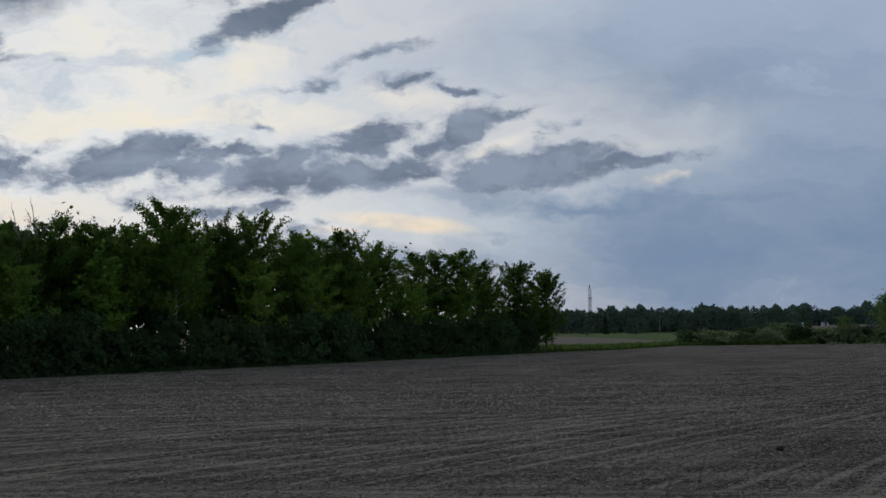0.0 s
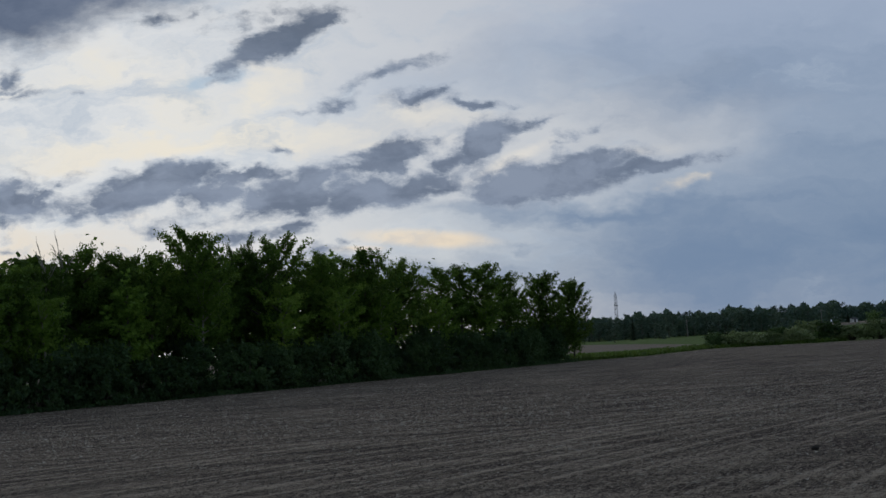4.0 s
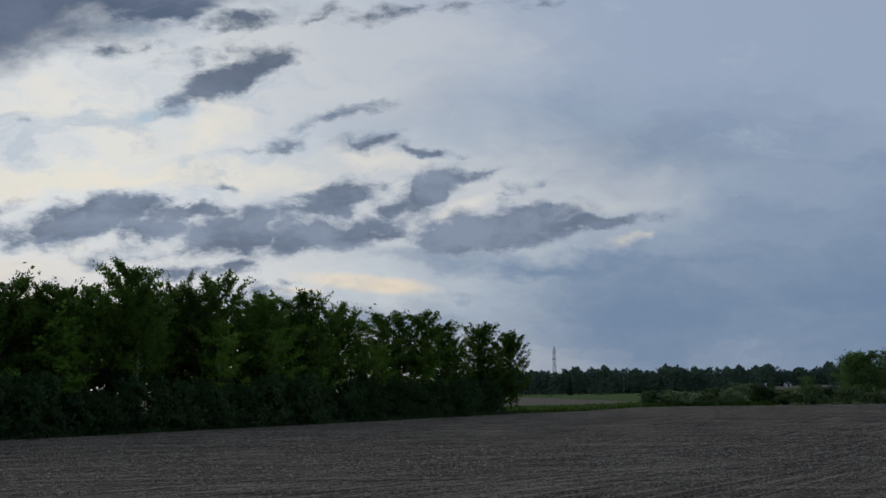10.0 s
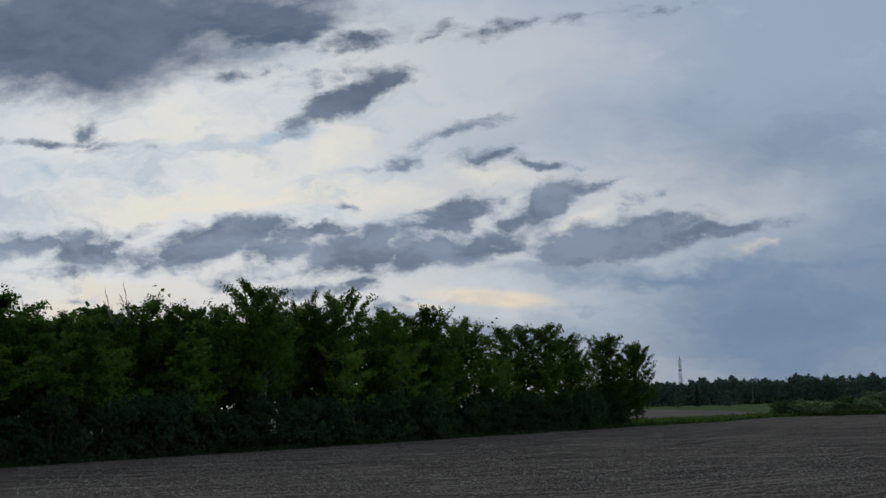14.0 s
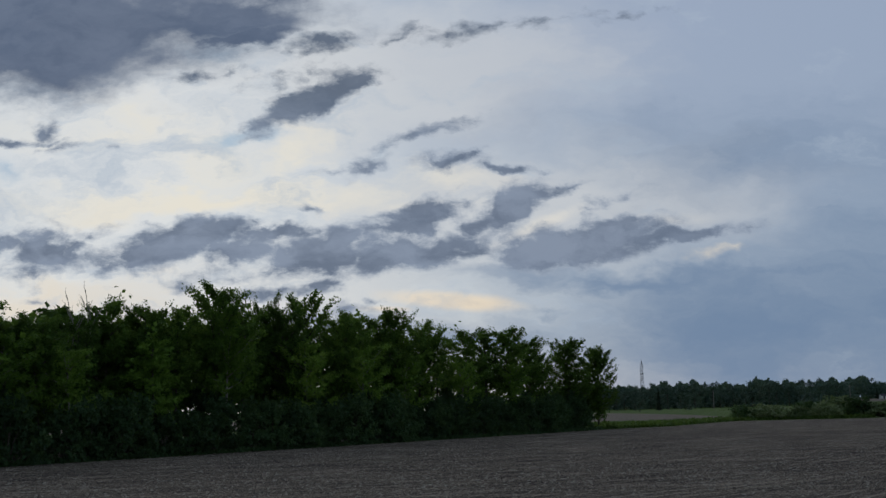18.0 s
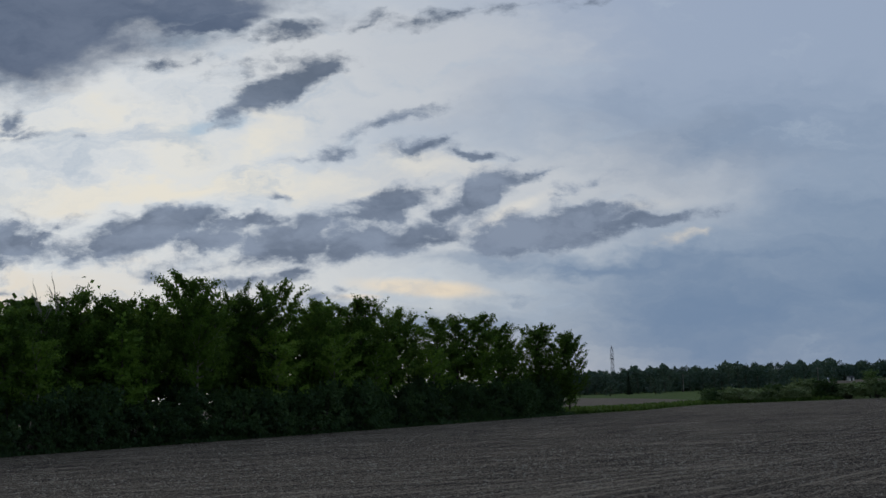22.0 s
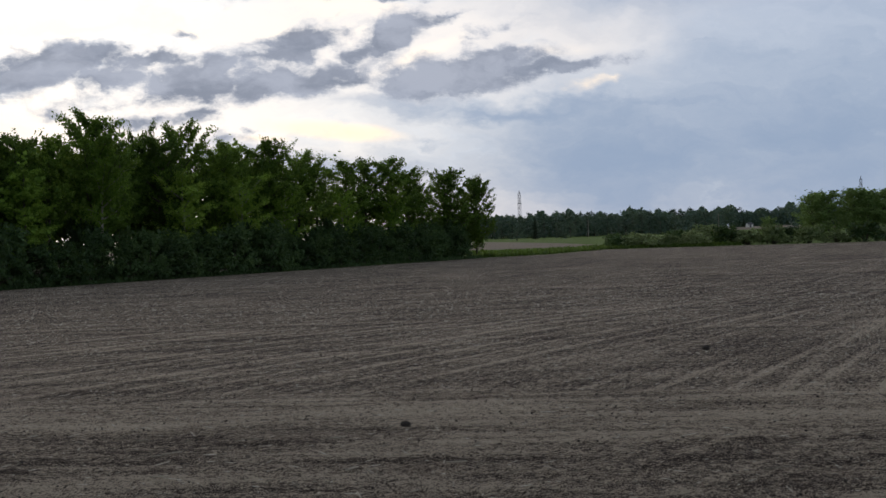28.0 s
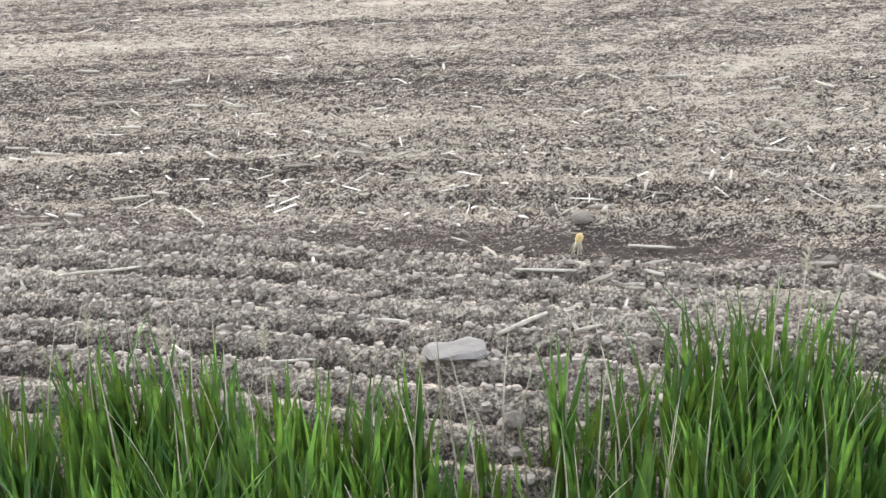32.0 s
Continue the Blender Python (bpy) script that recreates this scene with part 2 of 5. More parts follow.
base = S.mix(bl, base, (0.36, 0.48, 0.60))
vein = S.noise(S.mapping(broad, loc=(7, 5, 0), rot=(0, 0, radians(-34)), scale=(0.8, 2.6, 1)), 11.0, 6.0, 0.6)
# paler veil round the broken clouds
for pu, pv, pa, pb, amount in ((0.07, 0.165, 0.26, 0.065, 0.62), (-0.06, 0.275, 0.24, 0.08, 0.5), (-0.20, 0.10, 0.24, 0.045, 0.45)):
    away = S.vec("LENGTH", S.mapping(broad, (pu, pv, 0), (0, 0, radians(3)), (pa, pb, 1), "TEXTURE"))
    pale = S.smooth(S.math("MULTIPLY_ADD", mott, -0.5, away), 1.0, 0.25, 0.0, amount)
    base = S.mix(pale, base, (0.64, 0.635, 0.625))
grey = S.smooth(S.math("MULTIPLY_ADD", su, -0.25, S.math("MULTIPLY_ADD", vein, 1.0, S.math("MULTIPLY", mott, -0.6))), 0.50, 0.85, 0.0, 0.75)
base = S.mix(grey, base, (0.42, 0.485, 0.565))

low_right = S.math("MULTIPLY", S.smooth(su, -0.02, 0.2), S.smooth(sv, 0.13, 0.02))
so = S.smooth(S.math("MULTIPLY_ADD", low_right, 0.42, S.math("MULTIPLY_ADD", mott, 0.75, S.math("MULTIPLY_ADD", S.math("SUBTRACT", sheet_n, 0.5), 1.3, layers["soft"]))), -0.40, 1.25, 0.0, 0.95)
base = S.mix(so, base, (0.158, 0.228, 0.342))
fine = S.noise(S.mapping(flat, scale=(1, 1.9, 1)), 26.0, 8.0, 0.64)
rag = S.math("MULTIPLY", S.math("SUBTRACT", fine, 0.5), 1.7)
shred = S.math("MULTIPLY", S.math("SUBTRACT", S.noise(S.mapping(warped, loc=(2, 3, 0), rot=(0, 0, radians(-14)), scale=(1, 1.7, 1)), 70.0, 5.0, 0.7), 0.5), 0.8)


def puffs(scale, weight, loc):
    """Rounded heads of cloud: cells that bulge where their middles lie."""
    cell = S.add("ShaderNodeTexVoronoi", feature="SMOOTH_F1")
    S.put(cell.inputs["Vector"], S.mapping(warped, loc=loc, scale=(1, 1.45, 1)))
    cell.inputs["Scale"].default_value, cell.inputs["Smoothness"].default_value = scale, 0.45
    return S.math("MULTIPLY", S.math("SUBTRACT", 0.48, cell.outputs["Distance"]), weight)


billow = S.math("ADD", puffs(26.0, 0.55, (0.3, 0.1, 0)), puffs(64.0, 0.45, (1.7, 2.2, 0)))
body = S.math("ADD", S.math("ADD", S.math("MULTIPLY", rag, 0.80), shred), S.math("ADD", layers["dark"], billow))
dk = S.smooth(body, -0.10, 0.66)
belly = S.noise(S.mapping(warped, loc=(1, 7, 0), scale=(1, 2.0, 1)), 12.0, 7.0, 0.62)
dark_col = S.mix(S.smooth(S.math("MULTIPLY_ADD", billow, 0.25, belly), 0.34, 0.66), (0.116, 0.150, 0.214), (0.218, 0.262, 0.345))
dark_col = S.mix(S.smooth(body, 0.10, 0.75), (0.290, 0.340, 0.425), dark_col)
dark_col = S.mix(S.smooth(sv, 0.20, 0.30, 0.0, 0.8), dark_col, (0.080, 0.107, 0.155))
base = S.mix(S.math("MULTIPLY", dk, 0.94), base, dark_col)
ms = S.smooth(S.math("MULTIPLY_ADD", S.math("SUBTRACT", belly, 0.5), 0.8, S.math("MULTIPLY_ADD", rag, 0.22, layers["mass"])), -0.28, 0.55)
mass_col = S.mix(S.smooth(S.math("MULTIPLY_ADD", streak, 0.6, belly), 0.6, 1.0), (0.078, 0.108, 0.172), (0.122, 0.155, 0.225))
base = S.mix(S.math("MULTIPLY", ms, 0.96), base, mass_col)
# the rest of the sky, overhead and behind, unseen: a grey deck, its horizon brightened to light the tree fronts
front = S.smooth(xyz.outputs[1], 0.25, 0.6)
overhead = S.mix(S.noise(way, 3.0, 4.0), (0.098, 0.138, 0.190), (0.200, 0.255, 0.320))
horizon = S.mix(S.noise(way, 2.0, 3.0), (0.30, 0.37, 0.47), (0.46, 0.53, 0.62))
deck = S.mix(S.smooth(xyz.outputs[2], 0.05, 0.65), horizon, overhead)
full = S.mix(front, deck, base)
bg = S.add("ShaderNodeBackground")
S.put(bg.inputs[0], full)
bg.inputs[1].default_value = 1.0
S.put(S.add("ShaderNodeOutputWorld").inputs[0], bg.outputs[0])

sun = new("sun", bpy.data.lights.new("sun", "SUN"))
sun.data.energy, sun.data.angle, sun.data.color = 0.25, radians(14), (1.0, 0.90, 0.76)
sun.matrix_world = look((0, 0, 50), (-50 * math.sin(radians(SUN_AZ)), -50 * math.cos(radians(SUN_AZ)), 50 - 50 * math.tan(radians(SUN_EL))))

# ---- materials ----
def material(name):
    m = bpy.data.materials.new(name)
    m.use_nodes = True
    n = Nodes(m.node_tree)
    bsdf = m.node_tree.nodes["Principled BSDF"]
    bsdf.inputs["Roughness"].default_value = 0.9
    bsdf.inputs["Specular IOR Level"].default_value = 0.2
    return m, n, bsdf


def bump(n, bsdf, height, strength, distance):
    b = n.add("ShaderNodeBump")
    b.inputs["Strength"].default_value, b.inputs["Distance"].default_value = strength, distance
    n.put(b.inputs["Height"], height)
    n.put(bsdf.inputs["Normal"], b.outputs[0])


def plain(name, a, b, scale=6.0, rough=0.85, relief=0.3, depth=0.01, spread=0.25, metal=0.0):
    """A surface of two colours in a grain, that varies from piece to piece."""
    m, n, bsdf = material(name)
    pos = n.add("ShaderNodeTexCoord").outputs["Object"]
    rnd = n.add("ShaderNodeObjectInfo").outputs["Random"]
    isl = n.add("ShaderNodeNewGeometry").outputs["Random Per Island"]
    f = n.noise(pos, scale, 5.0, 0.6)
    v = n.math("MULTIPLY_ADD", n.math("SUBTRACT", n.math("ADD", rnd, isl), 1.0), spread, f)
    n.put(bsdf.inputs["Base Color"], n.mix(n.smooth(v, 0.25, 0.75), a, b))
    bsdf.inputs["Roughness"].default_value, bsdf.inputs["Metallic"].default_value = rough, metal
    if relief:
        bump(n, bsdf, n.noise(pos, scale * 4, 4.0), relief, depth)
    return m


def foliage(name, a, b, c, through=0.35, clump=1.8):
    """Leaves: three greens by leaf, by tree and by patch, some light passing through."""
    m, n, bsdf = material(name)
    isl = n.add("ShaderNodeNewGeometry").outputs["Random Per Island"]
    rnd = n.add("ShaderNodeObjectInfo").outputs["Random"]
    pos = n.add("ShaderNodeNewGeometry").outputs["Position"]
    patch = n.noise(pos, clump * 0.25, 3.0)
    tuft = n.noise(pos, clump, 2.0)
    v = n.math("ADD", n.math("MULTIPLY_ADD", isl, 0.32, n.math("MULTIPLY_ADD", rnd, 0.62, -0.13)), n.math("ADD", n.math("MULTIPLY_ADD", patch, 0.8, -0.4), n.math("MULTIPLY_ADD", tuft, 1.2, -0.6)))
    v = n.math("ADD", v, 0.10)
    col = n.mix(n.smooth(v, 0.1, 0.55), a, b)
    col = n.mix(n.smooth(v, 0.6, 1.0), col, c)
    n.put(bsdf.inputs["Base Color"], col)
    bsdf.inputs["Roughness"].default_value = 0.6
    tr = n.add("ShaderNodeBsdfTranslucent")
    n.put(tr.inputs[0], n.mix(0.35, col, (0.20, 0.26, 0.03)))
    mx = n.add("ShaderNodeMixShader")
    mx.inputs[0].default_value = through
    n.put(mx.inputs[1], bsdf.outputs[0])
    n.put(mx.inputs[2], tr.outputs[0])
    n.put(m.node_tree.nodes["Material Output"].inputs[0], mx.outputs[0])
    return m


BARK = plain("bark", (0.045, 0.038, 0.030), (0.12, 0.105, 0.085), 5.0, 0.95, 0.6, 0.02)
BARK_PALE = plain("pale_bark", (0.16, 0.15, 0.125), (0.34, 0.32, 0.27), 4.0, 0.9, 0.5, 0.02)
LEAF = foliage("leaves", (0.030, 0.070, 0.012), (0.085, 0.165, 0.026), (0.185, 0.295, 0.050), 0.45)
LEAF_BRIGHT = foliage("young_leaves", (0.085, 0.170, 0.022), (0.180, 0.310, 0.045), (0.290, 0.410, 0.075), 0.5)
# shade at the wood's foot is put into these greens; some hedge bushes share them
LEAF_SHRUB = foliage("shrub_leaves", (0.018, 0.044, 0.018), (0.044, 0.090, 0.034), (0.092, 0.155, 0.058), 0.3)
LEAF_BUSH = foliage("bush_leaves", (0.100, 0.146, 0.062), (0.180, 0.232, 0.105), (0.270, 0.315, 0.160), 0.32, 0.9)
# distance haze is tinted into these greens, bluer and paler than leaves
LEAF_HAZED = foliage("hazed_leaves", (0.050, 0.090, 0.078), (0.080, 0.126, 0.104), (0.120, 0.168, 0.124), 0.3, 0.12)
# light spring green, lifted further to carry the haze before the grove
LEAF_GROVE = foliage("grove_leaves", (0.095, 0.165, 0.056), (0.150, 0.235, 0.080), (0.215, 0.305, 0.110), 0.45)
NEEDLE = foliage("needles", (0.010, 0.020, 0.012), (0.018, 0.032, 0.018), (0.026, 0.042, 0.022), 0.1)
GRASS = foliage("grass_blades", (0.005, 0.020, 0.004), (0.018, 0.060, 0.010), (0.100, 0.215, 0.032), 0.26, 16.0)
GRASS_FAR = foliage("meadow_blades", (0.050, 0.090, 0.018), (0.090, 0.150, 0.030), (0.160, 0.215, 0.056), 0.35, 0.8)
STALK = plain("dry_stalk", (0.14, 0.115, 0.086), (0.38, 0.332, 0.265), 14.0, 0.8, 0.4, 0.003)
LITTER = plain("stalk_bits", (0.34, 0.295, 0.235), (0.68, 0.62, 0.52), 14.0, 0.8, 0.3, 0.003)
STRAW = plain("dry_straw", (0.17, 0.14, 0.095), (0.36, 0.315, 0.235), 20.0, 0.8, 0.2, 0.002)
CLOD = plain("soil_clod", (0.085, 0.067, 0.056), (0.25, 0.205, 0.165), 14.0, 1.0, 0.9, 0.01, 0.30)
CLOD_MOIST = plain("moist_crumb", (0.036, 0.029, 0.025), (0.11, 0.088, 0.072), 9.0, 1.0, 0.9, 0.01, 0.35)
CLOD_DARK = plain("moist_clod", (0.018, 0.016, 0.015), (0.050, 0.042, 0.036), 20.0, 0.95, 0.8, 0.01)
STONE = plain("stone", (0.060, 0.050, 0.043), (0.165, 0.142, 0.124), 9.0, 0.85, 0.6, 0.01)
STEEL = plain("galvanised_steel", (0.07, 0.075, 0.08), (0.13, 0.135, 0.14), 2.0, 0.9, 0.0, 0.01, 0.1, 0.0)
STEEL.node_tree.nodes["Principled BSDF"].inputs["Specular IOR Level"].default_value = 0.0
POLE_WOOD = plain("weathered_pole", (0.14, 0.13, 0.11), (0.27, 0.25, 0.22), 3.0, 0.9, 0.0, 0.01)
PAINT = plain("white_siding", (0.66, 0.66, 0.64), (0.80, 0.80, 0.78), 1.0, 0.6, 0.1, 0.01)
ROOFING = plain("dark_roofing", (0.05, 0.05, 0.055), (0.09, 0.09, 0.095), 1.0, 0.8, 0.2, 0.01)
COB = plain("corn_cob", (0.30, 0.19, 0.07), (0.46, 0.34, 0.16), 40.0, 0.8, 0.6, 0.004)

# ---- ground ----
ROW = radians(28.5)        # crop rows run to the right of straight ahead
TRACKS = (
    ([(1.2, 7.0), (2.1, 7.8), (3.1, 8.95), (4.85, 11.9), (17, 34.4), (40, 77)], 0.085, 0.8),
    ([(2.2, 8.9), (3.3, 10.3), (4.4, 13.1), (6.5, 17.5), (27.3, 55.4)], 0.085, 0.9),
    ([(2.2, 6.6), (3.2, 7.4), (4.35, 8.7), (7.2, 12.0), (20, 35.5)], 0.08, 0.9),
    ([(-6.0, 12.2), (0, 11.6), (7.0, 11.0)], 1.0, 0.55),
    ([(-3.0, 8.6), (-1.4, 8.65), (0.4, 8.2)], 0.16, 0.7),
)
EDGE_A, EDGE_B = (-26.8, 75.0), (12.3, 146.0)


def relief(x, y):
    """Height of the land, without furrows (numpy arrays or numbers)."""
    r = np.hypot(x, y)
    s = np.clip((r - 4) / 56, 0, 1)
    rise = np.clip((r - 230) / 470, 0, 1)
    hill = 2.6 * np.exp(-(((x - 215) / 45) ** 2 + ((y - 650) / 90) ** 2))
    return -1.0 * s * s * (3 - 2 * s) + 1.3 * rise + hill


def field_end(x, y):
    """How many metres a place lies inside the ploughed field, from its far edges."""
    dx, dy = EDGE_B[0] - EDGE_A[0], EDGE_B[1] - EDGE_A[1]
    ln = math.hypot(dx, dy)
    wood = ((x - EDGE_A[0]) * dy - (y - EDGE_A[1]) * dx) / ln
    u = x / np.maximum(y, 1)
    far = np.interp(u, [-0.2, 0.083, 0.141, 0.19, 0.8], [146, 146, 157, 190, 192]) - y
    return np.minimum(np.where(y < 150, wood, 1e3), far)


def tread(x, y):
    """1 in the strip by the verge where tyres broke the soil into ridges, and the place across it."""
    q = y + 0.36 * x
    return 1 / (1 + np.exp(np.clip((q - 4.72 - 0.07 * np.sin(x * 2.1)) / 0.05, -50, 50))), q + 0.03 * np.sin(x * 2.7) + 0.015 * np.sin(x * 7.1)


def ridges(q):
    """A smooth sunk strip, then ridges one behind the other towards the verge."""
    on = 1 / (1 + np.exp(np.clip((q - 4.42) / 0.025, -50, 50)))
    return on * 0.042 * np.sin((q - 4.2175) * 2 * np.pi / 0.21) - 0.02 - (1 - on) * 0.012


def furrow(x, y):
    """Relief of the worked soil: headland passes along the verge, then the long rows."""
    r = np.hypot(x, y)
    p = y + 0.17 * x
    head = 1 / (1 + np.exp(np.clip((p - 13.3) / 0.3, -50, 50)))
    wig = 0.05 * np.sin(x * 1.3) + 0.03 * np.sin(x * 3.1 + 1)
    a = 0.014 * np.sin((p + wig) * 2 * np.pi / 0.38)
    k, q = tread(x, y)
    a = a * (1 - k) + k * ridges(q)
    across = x * np.cos(ROW) - y * np.sin(ROW)
    b = 0.010 * np.sin(across * 2 * np.pi / 0.76)
    fade = np.clip(1.5 - r / 18, 0, 1)
    return head * a * fade + (1 - head) * b * np.clip(2.0 - r / 9, 0, 1)


def near_line(x, y, pts):
    """Distance to a bent line through a few places."""
    best = np.full(np.shape(x), 1e9)
    for (ax, ay), (bx, by) in zip(pts, pts[1:]):
        t = np.clip(((x - ax) * (bx - ax) + (y - ay) * (by - ay)) / ((bx - ax) ** 2 + (by - ay) ** 2), 0, 1)
        best = np.minimum(best, np.hypot(x - ax - t * (bx - ax), y - ay - t * (by - ay)))
    return best


def tracks(x, y):
    """Paler packed soil under the wheels (+), moist loose soil where tyres sank (-), ridge shading added as tone."""
    out = np.zeros(np.shape(x))
    for pts, w, k in (TRACKS):
        out = np.maximum(out, k * np.exp(-(near_line(x, y, pts) / w) ** 2))
    k, q = tread(x, y)
    p = y + 0.17 * x
    crust = 0.45 * np.exp(-((p - 5.5) / 0.8) ** 2) + 0.85 * np.exp(-((p - 11.6) / 1.5) ** 2)
    far = np.clip((p - 14) / 30, 0, 1)
    # the sine darkens troughs and pales crests, shading the ridges by colour
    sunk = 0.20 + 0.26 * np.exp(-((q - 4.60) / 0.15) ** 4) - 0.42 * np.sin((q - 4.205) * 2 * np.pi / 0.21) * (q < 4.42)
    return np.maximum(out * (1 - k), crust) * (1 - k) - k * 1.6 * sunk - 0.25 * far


def build_ground():
    rings = [0.0, 0.8]
    r = 1.6
    while r < 4500:
        rings.append(r)
        r *= 1.0068 if 2.2 < r < 16 else 1.011 if r < 60 else 1.02 if r < 800 else 1.1
    inner = np.arange(-31, 32.01, 0.22)
    outer = np.concatenate([np.arange(36, 324, 6.0)])
    ang = np.radians(np.concatenate([inner, outer]))
    R, A = np.meshgrid(np.array(rings[1:]), ang, indexing="ij")
    X, Y = R * np.sin(A), R * np.cos(A)
    inside = np.minimum(field_end(X, Y), (Y - 2.3 + 0.12 * np.sin(X * 2.3)) * 4)
    soil = np.clip(inside / 1.5 + 0.5, 0, 1)
    rng = np.random.default_rng(4)
    Z = relief(X, Y) + furrow(X, Y) * soil + rng.normal(0, 1, X.shape) * 0.010 * (1 - 0.6 * tread(X, Y)[0]) * soil * np.clip(1.3 - R / 13, 0, 1)
    n, k = X.shape
    verts = np.concatenate([[[0, 0, 0.0]], np.stack([X, Y, Z], -1).reshape(-1, 3)])
    i, j = np.meshgrid(np.arange(n - 1), np.arange(k), indexing="ij")
    j2 = (j + 1) % k
    quads = np.stack([1 + i * k + j, 1 + i * k + j2, 1 + (i + 1) * k + j2, 1 + (i + 1) * k + j], -1).reshape(-1, 4)[:, ::-1]
    fan = [(0, 1 + (q + 1) % k, 1 + q) for q in range(k)]
    me = bpy.data.meshes.new("ground")
    me.from_pydata(verts.tolist(), [], fan + quads.tolist())
    me.polygons.foreach_set("use_smooth", np.ones(len(me.polygons), bool))
    reach = 420 - 170 * np.clip((X / np.maximum(Y, 1) - 0.09) / 0.10, 0, 1.3)
    far_brown = np.clip((Y - 226) / 6, 0, 1) * np.clip((reach - Y) / 15, 0, 1)
    hillside = np.exp(-(((X - 215) / 40) ** 2 + ((Y - 650) / 80) ** 2)) * 1.6
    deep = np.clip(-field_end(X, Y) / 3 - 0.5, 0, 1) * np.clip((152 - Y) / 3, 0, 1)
    for key, val in (("soil", soil), ("brown", np.clip(np.maximum(far_brown, hillside), 0, 1)), ("wood_floor", deep), ("track", tracks(X, Y)), ("tread", tread(X, Y)[0])):
        at = me.attributes.new(key, "FLOAT", "POINT")
        at.data.foreach_set("value", np.concatenate([[0.0], val.reshape(-1)]).astype(np.float32))
    me.update()
    return me


def soil_material():
    m, n, bsdf = material("field_and_meadow")
    pos = n.add("ShaderNodeNewGeometry").outputs["Position"]
    sep = n.add("ShaderNodeSeparateXYZ")
    n.put(sep.inputs[0], pos)
    track = n.add("ShaderNodeAttribute", attribute_name="track").outputs["Fac"]

    def about(value, k, rest=None):
        """(value - 0.5) * k, added to what came before."""
        d = n.math("MULTIPLY_ADD", value, k, -0.5 * k)
        return d if rest is None else n.math("ADD", d, rest)

    def blend(fac, a, b):
        x = n.add("ShaderNodeMix", data_type="FLOAT")
        for i, q in ((0, fac), (2, a), (3, b)):
            n.put(x.inputs[i], q)
        return x.outputs[0]
    # headland passes lie along the verge, the drilled rows cross the field
    head_pos = n.mapping(pos, rot=(0, 0, radians(9.6)))
    row_pos = n.mapping(pos, rot=(0, 0, ROW))
    hs = n.add("ShaderNodeSeparateXYZ")
    n.put(hs.inputs[0], head_pos)
    rs = n.add("ShaderNodeSeparateXYZ")
    n.put(rs.inputs[0], row_pos)
    bend = n.math("MULTIPLY_ADD", n.noise(pos, 0.25, 2.0), 1.2, -0.6)
    rowed = n.smooth(n.math("ADD", hs.outputs[1], bend), 12.9, 13.5)
    pass_streak = n.noise(n.mapping(head_pos, scale=(0.35, 3.4, 1)), 1.0, 4.0, 0.6)
    row_streak = n.noise(n.mapping(row_pos, scale=(2.6, 0.06, 1)), 1.0, 3.0, 0.6)
    streak = blend(rowed, pass_streak, n.math("MULTIPLY_ADD", row_streak, 0.6, 0.2))
    near_grain = n.noise(n.mapping(head_pos, scale=(0.55, 1.7, 1)), 21.0, 6.0, 0.72)
    row_grain = n.noise(n.mapping(row_pos, scale=(21.0, 6.0, 1)), 1.0, 5.0, 0.72)
    clump = blend(rowed, near_grain, row_grain)
    drill = n.math("MULTIPLY", n.smooth(n.math("SINE", n.math("MULTIPLY", rs.outputs[0], 2 * math.pi / 0.76)), 0.62, 1.0, -0.05, 0.42), rowed)
    drill = n.math("MULTIPLY", n.math("MULTIPLY", drill, n.smooth(hs.outputs[1], 26.0, 55.0, 1.0, 0.25)), n.smooth(n.noise(n.mapping(row_pos, scale=(0.5, 0.05, 1)), 1.0, 3.0), 0.36, 0.58))
    blotch = n.noise(n.mapping(pos, scale=(0.5, 1.6, 1)), 0.5, 5.0, 0.62)
    grain = n.noise(pos, 9.0, 8.0, 0.72)
    crumb = n.add("ShaderNodeTexVoronoi", feature="F1")
    n.put(crumb.inputs["Vector"], pos)
    crumb.inputs["Scale"].default_value = 34.0
    speck = n.noise(pos, 85.0, 4.0, 0.75)
    v = about(clump, 3.9, about(speck, 5.6, about(streak, 2.0, about(blotch, 1.6))))
    # the strip that tyres broke up is crumbled evenly, ridge shading is put into its tone
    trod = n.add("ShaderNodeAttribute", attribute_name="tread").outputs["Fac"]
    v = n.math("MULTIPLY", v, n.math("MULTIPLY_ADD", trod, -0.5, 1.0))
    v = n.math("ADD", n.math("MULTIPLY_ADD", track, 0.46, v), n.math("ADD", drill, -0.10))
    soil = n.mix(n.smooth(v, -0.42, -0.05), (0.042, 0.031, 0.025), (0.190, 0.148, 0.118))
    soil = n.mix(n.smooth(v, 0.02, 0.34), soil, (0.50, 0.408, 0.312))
    soil = n.mix(n.smooth(n.noise(pos, 0.9, 3.0), 0.55, 0.75, 0.0, 0.35), soil, (0.15, 0.105, 0.083))
    rows = streak
    grass = n.mix(n.noise(n.mapping(pos, scale=(1, 0.3, 1)), 0.4, 5.0), (0.060, 0.100, 0.022), (0.130, 0.180, 0.048))
    brown = n.mix(n.noise(n.mapping(pos, scale=(0.3, 1, 1)), 0.2, 4.0), (0.16, 0.125, 0.10), (0.26, 0.21, 0.16))
    # ground inside the wood, near-black green to dark olive
    wood_floor = n.mix(n.noise(pos, 2.0, 4.0), (0.018, 0.022, 0.012), (0.045, 0.045, 0.025))

    def mask(key, ragged=0.0):
        a = n.add("ShaderNodeAttribute", attribute_name=key)
